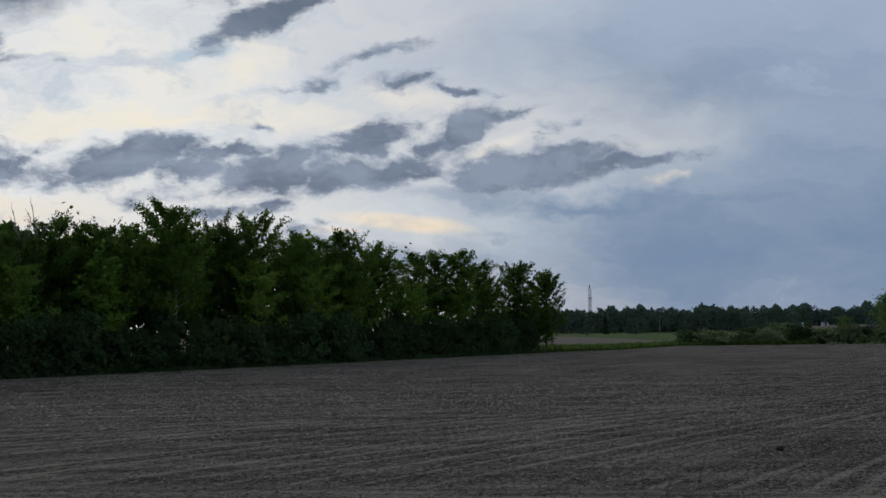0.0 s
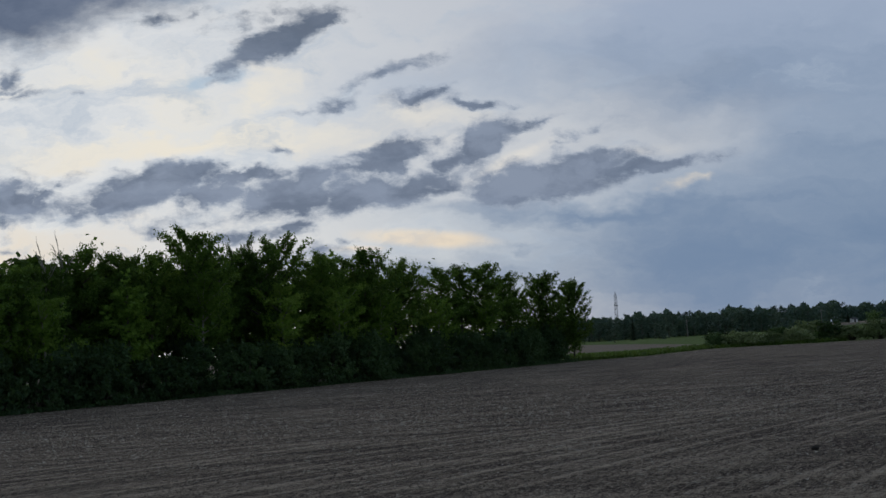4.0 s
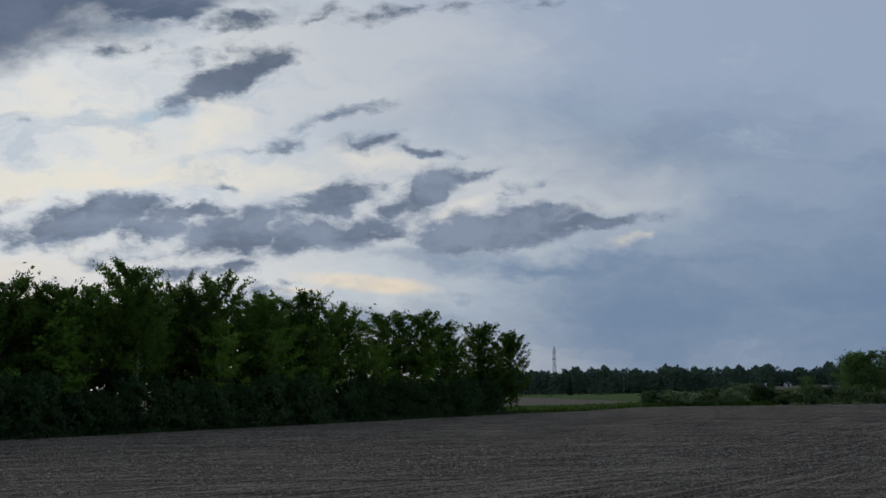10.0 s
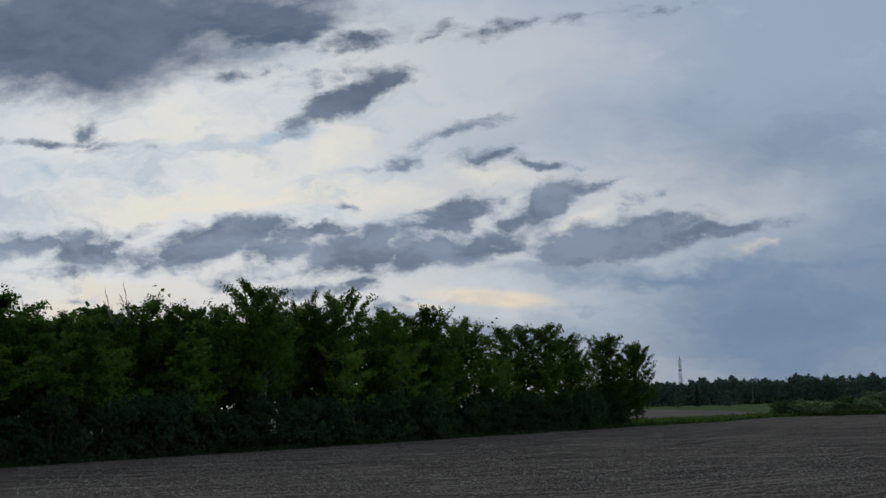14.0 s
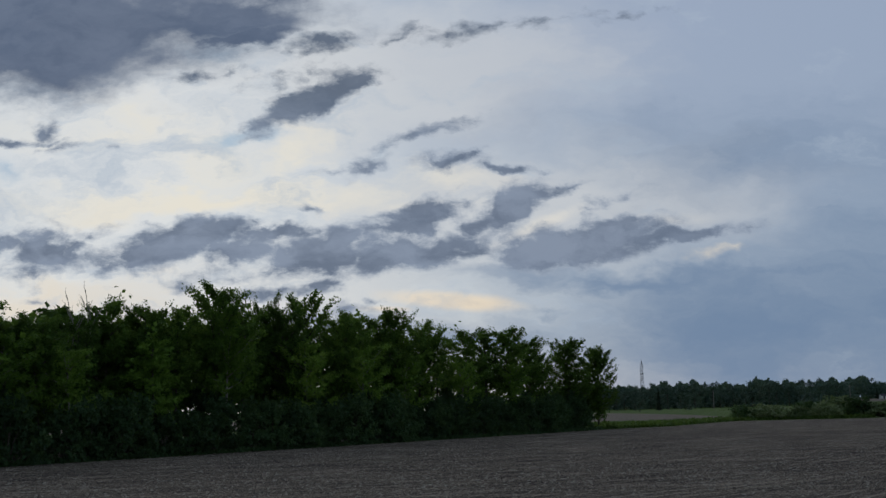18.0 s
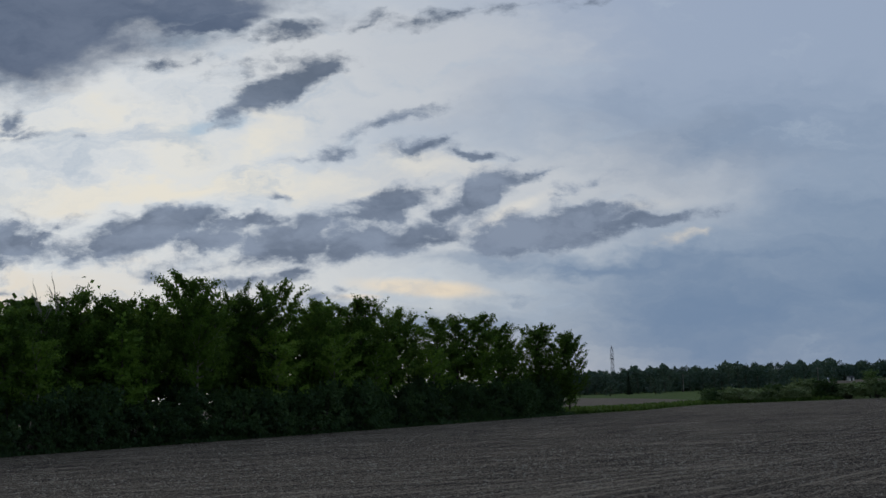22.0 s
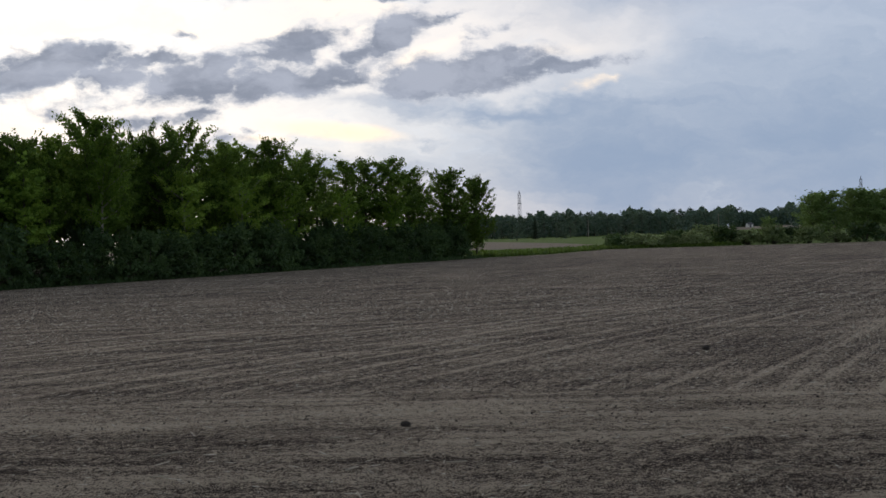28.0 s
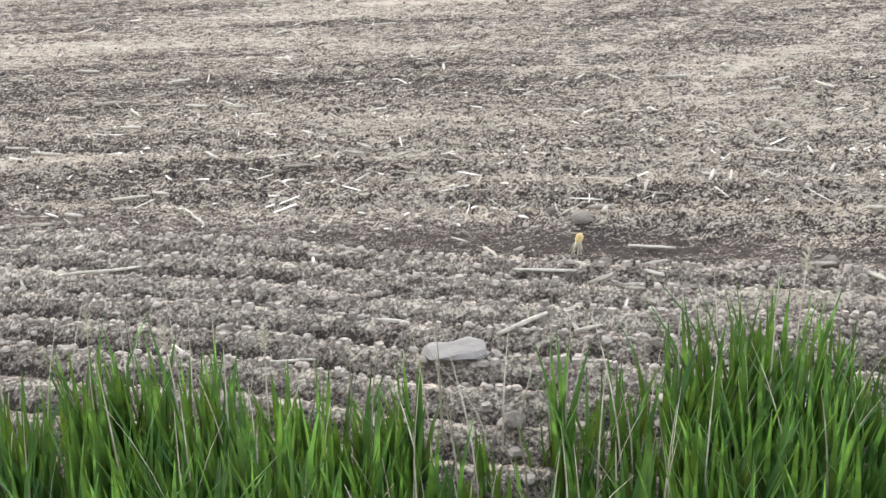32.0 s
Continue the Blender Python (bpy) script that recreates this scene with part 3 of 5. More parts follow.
        return n.smooth(n.math("MULTIPLY_ADD", n.math("SUBTRACT", grain, 0.5), ragged, a.outputs["Fac"]), 0.35, 0.65)
    col = n.mix(mask("brown"), grass, brown)
    col = n.mix(mask("wood_floor"), col, wood_floor)
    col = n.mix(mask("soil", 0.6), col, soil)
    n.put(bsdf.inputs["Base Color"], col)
    bsdf.inputs["Roughness"].default_value = 1.0
    bsdf.inputs["Specular IOR Level"].default_value = 0.1
    hgt = n.math("ADD", n.math("MULTIPLY", grain, 1.0), n.math("MULTIPLY_ADD", crumb.outputs["Distance"], -0.6, n.math("MULTIPLY", rows, 0.8)))
    hgt = n.math("MULTIPLY_ADD", speck, 0.5, hgt)
    hgt = n.math("MULTIPLY", hgt, n.math("MULTIPLY_ADD", trod, -0.55, 1.0))
    bump(n, bsdf, hgt, 1.0, 0.07)
    return m


SOIL = soil_material()


# ---- building blocks ----
def mesh_of(name, verts, faces, mat, smooth=False):
    me = bpy.data.meshes.new(name)
    me.from_pydata([tuple(map(float, v)) for v in verts] if not isinstance(verts, np.ndarray) else verts.tolist(), [], faces if isinstance(faces, list) else faces.tolist())
    me.materials.append(mat)
    if smooth:
        me.polygons.foreach_set("use_smooth", np.ones(len(me.polygons), bool))
    me.update()
    return me


def part(name, me, parent, label="", m=None):
    ob = new(name, me)
    ob.parent = parent
    if m is not None:
        ob.matrix_local = m
    return tagged(ob, label)


def tube(points, radii, sides=6):
    """A tapered tube along points; returns verts and faces."""
    verts, faces = [], []
    pts = [Vector(p) for p in points]
    for i, p in enumerate(pts):
        d = (pts[min(i + 1, len(pts) - 1)] - pts[max(i - 1, 0)]).normalized()
        a = d.orthogonal().normalized()
        b = d.cross(a)
        for k in range(sides):
            t = 2 * math.pi * k / sides
            verts.append(p + (a * math.cos(t) + b * math.sin(t)) * radii[i])
    for i in range(len(pts) - 1):
        for k in range(sides):
            k2 = (k + 1) % sides
            faces.append((i * sides + k, i * sides + k2, (i + 1) * sides + k2, (i + 1) * sides + k))
    faces.append(tuple(range(sides - 1, -1, -1)))
    faces.append(tuple((len(pts) - 1) * sides + k for k in range(sides)))
    return verts, faces


class Pile:
    """Gathers pieces into one mesh."""

    def __init__(self):
        self.v, self.f = [], []

    def add(self, vf):
        n = len(self.v)
        self.v += list(vf[0])
        self.f += [tuple(i + n for i in q) for q in vf[1]]

    def mesh(self, name, mat, smooth=False):
        return mesh_of(name, self.v, self.f, mat, smooth)


def leaves(rng, pts, out, size, droop=0.0):
    """Leaf blades at pts: pointed four-cornered blades, turned at random with a lean to 'out'."""
    n = len(pts)
    nrm = out * 0.6 + rng.normal(0, 0.8, (n, 3))
    nrm[:, 2] += 0.35
    nrm /= np.linalg.norm(nrm, axis=1)[:, None] + 1e-9
    t = np.cross(nrm, rng.normal(0, 1, (n, 3)))
    t[:, 2] -= droop
    t /= np.linalg.norm(t, axis=1)[:, None] + 1e-9
    b = np.cross(nrm, t)
    s = size * rng.uniform(0.6, 1.35, (n, 1))
    c = pts
    v = np.stack([c - t * s * 0.55, c + b * s * 0.42 + nrm * s * 0.08, c + t * s * 0.6, c - b * s * 0.42 + nrm * s * 0.08], 1).reshape(-1, 3)
    f = np.arange(4 * n).reshape(-1, 4)
    return v, f


def sprays_to_leaves(rng, sprays, per, leaf):
    """Leaves of many sprays: each a flat tongue of foliage (centre, way, length, width, thickness)."""
    c, w, ln, wd, th = (np.array(k, float) for k in zip(*sprays))
    w /= np.linalg.norm(w, axis=1)[:, None]
    side = np.cross(w, (0.02, 0.03, 1.0))
    side /= np.linalg.norm(side, axis=1)[:, None]
    up = np.cross(side, w)
    k = len(c)
    along = rng.uniform(-1, 1, (k, per, 1))
    across = rng.normal(0, 0.5, (k, per, 1)) * (1.05 - 0.55 * np.maximum(along, 0))
    high = rng.normal(0, 0.6, (k, per, 1)) - 0.5 * across ** 2
    p = c[:, None] + w[:, None] * along * ln[:, None, None] + side[:, None] * across * wd[:, None, None] + up[:, None] * high * th[:, None, None]
    out = w[:, None] * 0.5 + up[:, None] * 0.9 + 0 * p
    return leaves(rng, p.reshape(-1, 3), out.reshape(-1, 3), leaf)


def broadleaf(seed, base=0.28, limbs=17, per=40, leaf=0.148, shape="oval", rise=0.55, green=None, bark=None, subs=9, spray=0.66, sides=6, shoots=14, fill=9, thick=0.24):
    """Unit tree 10 m high, crown about 6 m wide: trunk with limbs and boughs, and leaf sprays along the boughs."""
    rng = np.random.default_rng(seed)
    wood = Pile()
    bend = rng.normal(0, 0.16, (6, 2)).cumsum(0)
    zs = np.array((-0.3, 2.0, 4.0, 6.0, 8.0, 9.5))
    sx, sy = bend[:, 0] * zs / 10, bend[:, 1] * zs / 10
    at = lambda z: np.array((np.interp(z, zs, sx), np.interp(z, zs, sy), z))
    wood.add(tube([tuple(at(z)) for z in zs], (0.17, 0.14, 0.115, 0.085, 0.05, 0.015), sides))
    sprays = []
    for k in range(limbs):
        f = (k + rng.uniform(0.1, 0.9)) / limbs
        z0 = 10 * (base + (0.92 - base) * f)
        if shape == "oval":
            reach = 2.9 * math.sin(math.pi * min(0.97, 0.24 + 0.72 * f)) ** 0.6
        elif shape == "dome":
            reach = 2.9 * (1 - f ** 2.2) ** 0.6 + 0.35
        elif shape == "cone":
            reach = 2.9 * (1 - f) ** 0.75 + 0.45
        else:
            reach = 2.9 * math.sin(math.pi * min(0.96, 0.12 + 0.86 * f ** 1.3)) ** 0.7
        reach *= rng.uniform(0.62, 1.08)
        a = k * 2.4 + rng.uniform(-0.5, 0.5)
        lift = rise * (0.45 + 0.9 * f) + rng.uniform(-0.15, 0.2)
        out = np.array((math.cos(a), math.sin(a), lift))
        p0 = at(z0)
        p1 = p0 + out * reach * 0.55
        p2 = p0 + out * reach + np.array((0, 0, 0.22 * reach * rise))
        wood.add(tube([tuple(p0), tuple(p1), tuple(p2)], (0.05 + 0.012 * reach, 0.035, 0.010), 4))
        for q in range(subs):
            t = 0.30 + 0.70 * (q + rng.uniform(0, 1)) / subs
            c = p0 + (p2 - p0) * t + np.array((0, 0, -0.18 * reach * rise * t * (1 - t) * 2))
            turn = a + (0.85 if q % 2 else -0.85) * rng.uniform(0.4, 1.3)
            ln = reach * rng.uniform(0.18, 0.42)
            way = np.array((math.cos(turn), math.sin(turn), lift * 0.6 + rng.normal(0, 0.22)))
            e = c + way * ln
            if per > 15 and q % 2:
                wood.add(tube([tuple(c), tuple(e)], (0.016, 0.006), 3))
            g = spray * rng.uniform(0.65, 1.25)
            sprays.append((e, way, g, g * 0.72, g * thick))
            if rng.random() < 0.6:
                sprays.append((c + way * ln * 0.45 + (0, 0, 0.15), way, g * 0.8, g * 0.6, g * thick * 0.85))
        g = spray * rng.uniform(0.8, 1.2)
        sprays.append((p2, out, g, g * 0.65, g * thick))
    for k in range(shoots):
        # upright leading shoots that break the outline
        f = rng.uniform(0.55, 1.0)
        a = rng.uniform(0, 6.28)
        q = (1.05 - f) * 4.4 * (0.5 if shape == "cone" else 1)
        c = at(10 * f * 0.95) + (q * math.cos(a), q * math.sin(a), 0.35)
        sprays.append((c, (0.35 * math.cos(a), 0.35 * math.sin(a), 1), spray * rng.uniform(0.6, 1.1), spray * 0.28, spray * 0.28))
    v, f = sprays_to_leaves(rng, sprays, per, leaf)
    if fill:
        # deeper leaves that close the crown round its trunk
        inner = [(at(10 * (base + 0.06 + (0.86 - base) * rng.uniform())) + rng.normal(0, 0.55, 3), rng.normal(0, 1, 3), 0.8, 0.8, 0.5) for k in range(limbs * 3)]
        v2, f2 = sprays_to_leaves(rng, inner, fill, max(0.40, leaf))
        v, f = np.concatenate([v, v2]), np.concatenate([f, f2 + len(v)])
    top, wide = np.percentile(v[:, 2], 99.7), 2 * np.percentile(np.hypot(v[:, 0], v[:, 1]), 93)
    fit = np.array((6 / wide, 6 / wide, 10 / top))
    wood.v = [(p[0] * fit[0], p[1] * fit[1], p[2] * fit[2]) for p in wood.v]
    return wood.mesh("trunk", bark or BARK, True), mesh_of("crown", v * fit, f, green or LEAF)


def shrub_mesh(seed, n=3900, leaf=0.17, green=LEAF_SHRUB, lobes_n=15):
    """Unit shrub 3 m high and 4 m wide, leafy to the ground."""
    rng = np.random.default_rng(seed)
    wood = Pile()
    sprays = []
    for k in range(lobes_n):
        # a skirt of low lobes first, then the dome above it
        a = k * 2.4 + rng.uniform(-0.4, 0.4)
        if k < 7:
            rr, z, q = rng.uniform(1.05, 1.4), rng.uniform(0.45, 0.95), rng.uniform(0.5, 0.7)
        else:
            rr, z, q = rng.uniform(0.15, 0.95), rng.uniform(1.35, 2.3), rng.uniform(0.45, 0.72)
        c = np.array((rr * math.cos(a), rr * math.sin(a), z))
        wood.add(tube([(0.1 * math.cos(a), 0.1 * math.sin(a), -0.1), (c[0] * 0.5, c[1] * 0.5, z * 0.6), tuple(c)], (0.04, 0.03, 0.012), 4))
        for j in range(13):
            d = rng.normal(0, 1, 3)
            d[:2] += 0.5 * c[:2]
            d[2] = d[2] * 0.8 + 0.15
            d /= np.linalg.norm(d)
            g = rng.uniform(0.24, 0.40)
            sprays.append((c + d * q * (1.0, 1.0, 0.85), d + (0, 0, 0.2), g, g * 0.85, g * 0.34))
    v, f = sprays_to_leaves(rng, sprays, max(6, n // len(sprays)), leaf)
    v[:, 2] = np.abs(v[:, 2])
    v *= np.array((1, 1, 3 / np.percentile(v[:, 2], 99)))
    return wood.mesh("stem", BARK, True), mesh_of("leafage", v, f, green)


def conifer_mesh(seed, n=3800):
    """Unit spruce 10 m high: whorls of drooping boughs."""
    rng = np.random.default_rng(seed)
    wood = Pile()
    wood.add(tube([(0, 0, -0.3), (0, 0, 5), (0, 0, 9.9)], (0.18, 0.11, 0.02), 6))
    pts, outs = [], []
    for k in range(n):
        z = 0.8 + 9.2 * rng.uniform() ** 1.25
        reach = (10.3 - z) * 0.21 * (0.75 + 0.25 * math.sin(z * 7.0))
        a = rng.uniform(0, 2 * math.pi)
        q = rng.uniform() ** 0.6
        pts.append((reach * q * math.cos(a), reach * q * math.sin(a), z - 0.35 * reach * q))
        outs.append((math.cos(a), math.sin(a), 0.2))
    v, f = leaves(rng, np.array(pts), np.array(outs), 0.26, 0.5)
    return wood.mesh("trunk", BARK, True), mesh_of("crown", v, f, NEEDLE)


def snag_mesh(seed):
    """Bare dead top: a forked stem with thin twigs, 10 m."""
    rng = np.random.default_rng(seed)
    wood = Pile()

    def limb(p, d, ln, r, depth):
        q = p + d * ln * 0.5 + Vector(rng.normal(0, 0.05, 3)) * ln
        e = p + d * ln
        wood.add(tube([p, q, e], (r, r * 0.75, r * 0.45), 4))
        if depth:
            for s in range(3 if depth > 1 else 2):
                nd = (d + Vector(rng.normal(0, 0.28, 3))).normalized()
                nd.z = abs(nd.z)
                limb(p + d * ln * rng.uniform(0.55, 1.0), nd, ln * rng.uniform(0.35, 0.55), r * 0.5, depth - 1)
    limb(Vector((0, 0, -0.3)), Vector((0.02, 0, 1)), 6.5, 0.14, 3)
    return wood.mesh("trunk", BARK_PALE, True)


# ---- the ground and what lies on the field ----
ground = tagged(new("ground", build_ground()), "bare harrowed field soil with green meadow beyond and a grassy verge", "ground", kind="structure")
ground.data.materials.append(SOIL)


def land(x, y):
    return float(relief(x, y))


def surface(x, y):
    return float(relief(x, y) + furrow(x, y))


KINDS = {
    "b": [broadleaf(11), broadleaf(12, base=0.24, limbs=19), broadleaf(13, limbs=21, rise=0.7)],
    "n": [broadleaf(21, base=0.34, rise=0.9, limbs=15), broadleaf(22, base=0.40, rise=0.85, limbs=14, spray=0.55)],
    "c": [broadleaf(31, base=0.10, limbs=34, per=30, leaf=0.16, shape="dome", rise=0.75, spray=0.52, shoots=26), broadleaf(32, base=0.14, limbs=32, per=30, leaf=0.16, shape="dome", rise=0.8, spray=0.52, shoots=26)],
    "m": [broadleaf(41, base=0.26, green=LEAF_BRIGHT, per=30, bark=BARK_PALE, limbs=15), broadleaf(42, base=0.36, green=LEAF_BRIGHT, per=30, bark=BARK_PALE, limbs=14)],
    "p": [broadleaf(45, base=0.16, green=LEAF_BRIGHT, per=30, shape="cone", rise=0.35, limbs=22, spray=0.55)],
    "i": [broadleaf(51, per=8, leaf=0.46, base=0.24, limbs=13), broadleaf(52, per=8, leaf=0.46, base=0.20, limbs=13)],
    "r": [broadleaf(61, per=13, leaf=0.32, base=0.04, green=LEAF_GROVE, limbs=20, subs=6, spray=0.8, thick=0.6, shoots=6), broadleaf(62, per=13, leaf=0.32, base=0.06, green=LEAF_GROVE, limbs=19, subs=6, spray=0.8, thick=0.6, shoots=6)],
    "f": [broadleaf(71, per=8, leaf=0.55, base=0.02, limbs=13, subs=4, fill=0, green=LEAF_HAZED, sides=4, spray=0.9, thick=0.75, shoots=5), broadleaf(72, per=8, leaf=0.55, base=0.03, limbs=12, subs=4, fill=0, shape="cone", green=LEAF_HAZED, sides=4, spray=0.9, thick=0.75, shoots=5), broadleaf(73, per=7, leaf=0.55, base=0.12, limbs=12, subs=4, fill=0, green=LEAF_HAZED, sides=4, spray=0.9, thick=0.75, shoots=5)],
    "h": [broadleaf(55, per=20, leaf=0.20, base=0.52, limbs=12, rise=0.8), broadleaf(56, per=20, leaf=0.20, base=0.58, limbs=11, rise=0.8)],
    "k": [conifer_mesh(81)],
}
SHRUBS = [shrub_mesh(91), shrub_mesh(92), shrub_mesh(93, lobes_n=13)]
BUSHES = [shrub_mesh(95, n=2600, leaf=0.22, green=LEAF_BUSH, lobes_n=17), shrub_mesh(96, n=2600, leaf=0.22, green=LEAF_BUSH, lobes_n=17), shrub_mesh(97, n=2600, leaf=0.22, lobes_n=17)]
SNAG = snag_mesh(5)
LABELS = {
    "b": "tall leafy green tree at the edge of the wood",
    "n": "slender tall tree with a loose green crown in the wood",
    "c": "spreading tree with feathery layered boughs at the wood's end",
    "m": "younger bright green tree in front of the wood",
    "p": "pointed bright green tree in front of the wood",
    "i": "dark green tree inside the wood",
    "h": "slim high-crowned tree with a bare trunk in the wood",
    "r": "rounded light green tree of a distant grove",
    "f": "distant dark green tree beyond the meadow",
    "k": "dark conifer standing among leafy trees",
}
GROUPS = {"b": "trees of the wood", "n": "trees of the wood", "c": "trees of the wood", "m": "trees of the wood", "p": "trees of the wood", "i": "trees of the wood", "h": "trees of the wood",
          "r": "trees of the distant grove", "f": "trees on the skyline", "k": "conifers"}
tally = collections.Counter()


def tree(x, y, height, width, kind):
    """One tree on the land: trunk and crown on an Empty at its foot."""
    tally[kind] += 1
    meshes = KINDS[kind][tally[kind] % len(KINDS[kind])]
    foot = new("tree" if kind != "k" else "conifer")
    turn = (tally[kind] * 137.5) % 360
    foot.matrix_world = pose(x, y, land(x, y), 0, 0, turn) @ Matrix.Diagonal((width / 6, width / 6, height / 10, 1))
    part("trunk", meshes[0], foot)
    part("crown", meshes[1], foot)
    return tagged(foot, LABELS[kind], "tree", GROUPS[kind])


def shrub(x, y, height, width, label="shrub at the foot of the wood, green darkened for shade", group="shrubs along the wood", stock=None):
    tally["shrub"] += 1
    stock = stock or SHRUBS
    meshes = stock[tally["shrub"] % len(stock)]
    foot = new("shrub")
    foot.matrix_world = pose(x, y, land(x, y), 0, 0, (tally["shrub"] * 137.5) % 360) @ Matrix.Diagonal((width / 4, width / 4, height / 3, 1))
    part("stem", meshes[0], foot)
    part("leafage", meshes[1], foot)
    return tagged(foot, label, "shrub", group)


# ---- the wood ----
def wood_tree(bearing, back, height, width, kind):
    """A tree that stands so far back from the field's edge, on a bearing (sideways over ahead)."""
    dx, dy = EDGE_B[0] - EDGE_A[0], EDGE_B[1] - EDGE_A[1]
    y = (EDGE_A[0] * dy - EDGE_A[1] * dx - back * math.hypot(dx, dy)) / (bearing * dy - dx)
    return tree(bearing * y, y, height, width * (0.98 if kind == "c" else 1.14), kind)


# the front rank, from the near end of the wood to its far end
for row in (
    (-0.4371, 5.0, 10.6, 5.6, "b"), (-0.4030, 4.0, 9.1, 4.0, "n"), (-0.3682, 4.5, 9.5, 4.6, "b"), (-0.3421, 5.5, 9.9, 4.2, "n"),
    (-0.3152, 6.0, 11.0, 4.4, "b"), (-0.2797, 5.0, 10.7, 4.4, "b"), (-0.2575, 4.5, 10.7, 4.2, "n"), (-0.2247, 4.0, 12.6, 5.4, "b"),
    (-0.2022, 6.0, 11.2, 4.4, "b"), (-0.1854, 7.0, 12.8, 3.0, "n"), (-0.1687, 4.5, 11.4, 4.4, "b"), (-0.1496, 5.0, 12.9, 4.4, "n"),
    (-0.1256, 5.0, 11.4, 5.2, "b"), (-0.1026, 5.5, 11.5, 5.4, "b"), (-0.0827, 4.0, 12.0, 5.2, "b"), (-0.0613, 4.5, 11.2, 5.0, "b"),
    (-0.0445, 4.0, 10.6, 4.4, "n"), (-0.0191, 4.0, 10.7, 4.6, "b"), (-0.0045, 5.0, 11.2, 4.2, "n"), (0.0114, 3.5, 11.3, 5.0, "b"),
    (0.0293, 4.0, 10.5, 4.6, "b"), (0.0412, 4.5, 9.3, 3.4, "n"), (0.0595, 3.0, 10.6, 5.6, "c"), (0.0831, 2.5, 9.9, 4.6, "c"), (0.0712, 3.2, 7.2, 5.2, "b"),
    (-0.475, 4.5, 10.8, 6.0, "b"), (-0.515, 4.5, 10.4, 6.0, "n"), (-0.560, 4.5, 10.8, 6.0, "b"),
):
    wood_tree(*row)
# younger, lighter trees before it
for row in (
    (-0.2748, 2.3, 8.2, 4.0, "p"), (-0.2163, 2.6, 10.5, 4.2, "m"), (-0.1513, 2.4, 8.6, 4.4, "m"), (-0.1052, 2.4, 8.6, 4.2, "m"),
    (-0.4075, 2.6, 8.0, 5.0, "m"), (-0.3430, 2.4, 7.2, 3.6, "m"), (-0.0710, 2.4, 7.7, 3.8, "m"), (0.0151, 2.2, 7.5, 3.6, "m"),
    (-0.0233, 2.4, 7.3, 3.4, "m"), (-0.450, 2.6, 7.4, 5.0, "m"),
):
    wood_tree(*row)

rng = random.Random(7)
ex, ey = EDGE_B[0] - EDGE_A[0], EDGE_B[1] - EDGE_A[1]
el = math.hypot(ex, ey)
ex, ey = ex / el, ey / el
for row, off in enumerate((8.5, 12.5, 18.0)):
    s = -26.0
    while s < (50, 42, 38, 32)[row]:
        px = EDGE_A[0] + ex * s - ey * (off + rng.uniform(-1.2, 1.2))
        py = EDGE_A[1] + ey * s + ex * (off + rng.uniform(-1.2, 1.2))
        tree(px, py, rng.uniform(9.2, 10.6) + 0.012 * off - (0.8 if s < 6 else 0), rng.uniform(5.5, 7.0), "i")
        s += rng.uniform(3.4, 4.8)
s = -22.0
while s < 80.5:
    off = rng.uniform(0.3, 1.7)
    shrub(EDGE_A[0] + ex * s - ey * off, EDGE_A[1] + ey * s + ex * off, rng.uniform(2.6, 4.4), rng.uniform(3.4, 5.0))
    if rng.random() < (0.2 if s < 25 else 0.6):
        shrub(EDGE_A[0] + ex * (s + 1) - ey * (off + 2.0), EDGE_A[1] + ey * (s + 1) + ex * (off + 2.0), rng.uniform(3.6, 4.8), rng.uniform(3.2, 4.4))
    s += rng.uniform(1.8, 2.7)

for sx, d, h in ((-0.330, 87.0, 13.2), (-0.342, 84.0, 12.4), (-0.4262, 82.0, 13.4), (0.0610, 147.5, 11.4)):
    foot = new("dead_tree")
    foot.matrix_world = pose(sx * d, d, land(sx * d, d), 0, 0, sx * 900) @ Matrix.Diagonal((1.0, 1.0, h / 10.0, 1))
    part("trunk", SNAG, foot)
    tagged(foot, "bare dead tree with thin grey twigs in the wood", "tree", "dead trees")
tree(-0.3037 * 90, 90, 9.0, 4.2, "k")
tree(-0.292 * 93, 93, 9.4, 4.0, "k")
s = 40.0
while s < 78:
    # slim trunks where daylight shows through under the crowns
    tree(EDGE_A[0] + ex * s - ey * 6.5, EDGE_A[1] + ey * s + ex * 6.5, rng.uniform(8.0, 9.4) - 0.01 * s, rng.uniform(3.6, 4.6), "h")
    s += rng.uniform(3.2, 5.0)

fringe_rng = np.random.default_rng(23)
n = 9000
fs_ = fringe_rng.uniform(-24, 81, n)
fo = fringe_rng.normal(-0.2, 0.35, n)
fx, fy = EDGE_A[0] + ex * fs_ - ey * fo, EDGE_A[1] + ey * fs_ + ex * fo
fz = relief(fx, fy) + np.abs(fringe_rng.normal(0.12, 0.12, n))
# the shadow along the wood's base is painted by giving this grass shrub green
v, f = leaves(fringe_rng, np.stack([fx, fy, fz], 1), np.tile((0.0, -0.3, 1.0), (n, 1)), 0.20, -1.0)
tagged(new("field_margin_grass", mesh_of("field_margin_grass", v, f, LEAF_SHRUB)), "narrow strip of grass between field and wood, coloured dark for shade", "grass", kind="stuff")
n = 14000
mu = fringe_rng.uniform(0.075, 0.30, n)
md = np.interp(mu, [0.083, 0.141, 0.19, 0.30], [147, 158, 191, 193]) + fringe_rng.uniform(0, 1, n) ** 1.6 * 34
mx = mu * md
mz = relief(mx, md) + np.abs(fringe_rng.normal(0.15, 0.15, n))
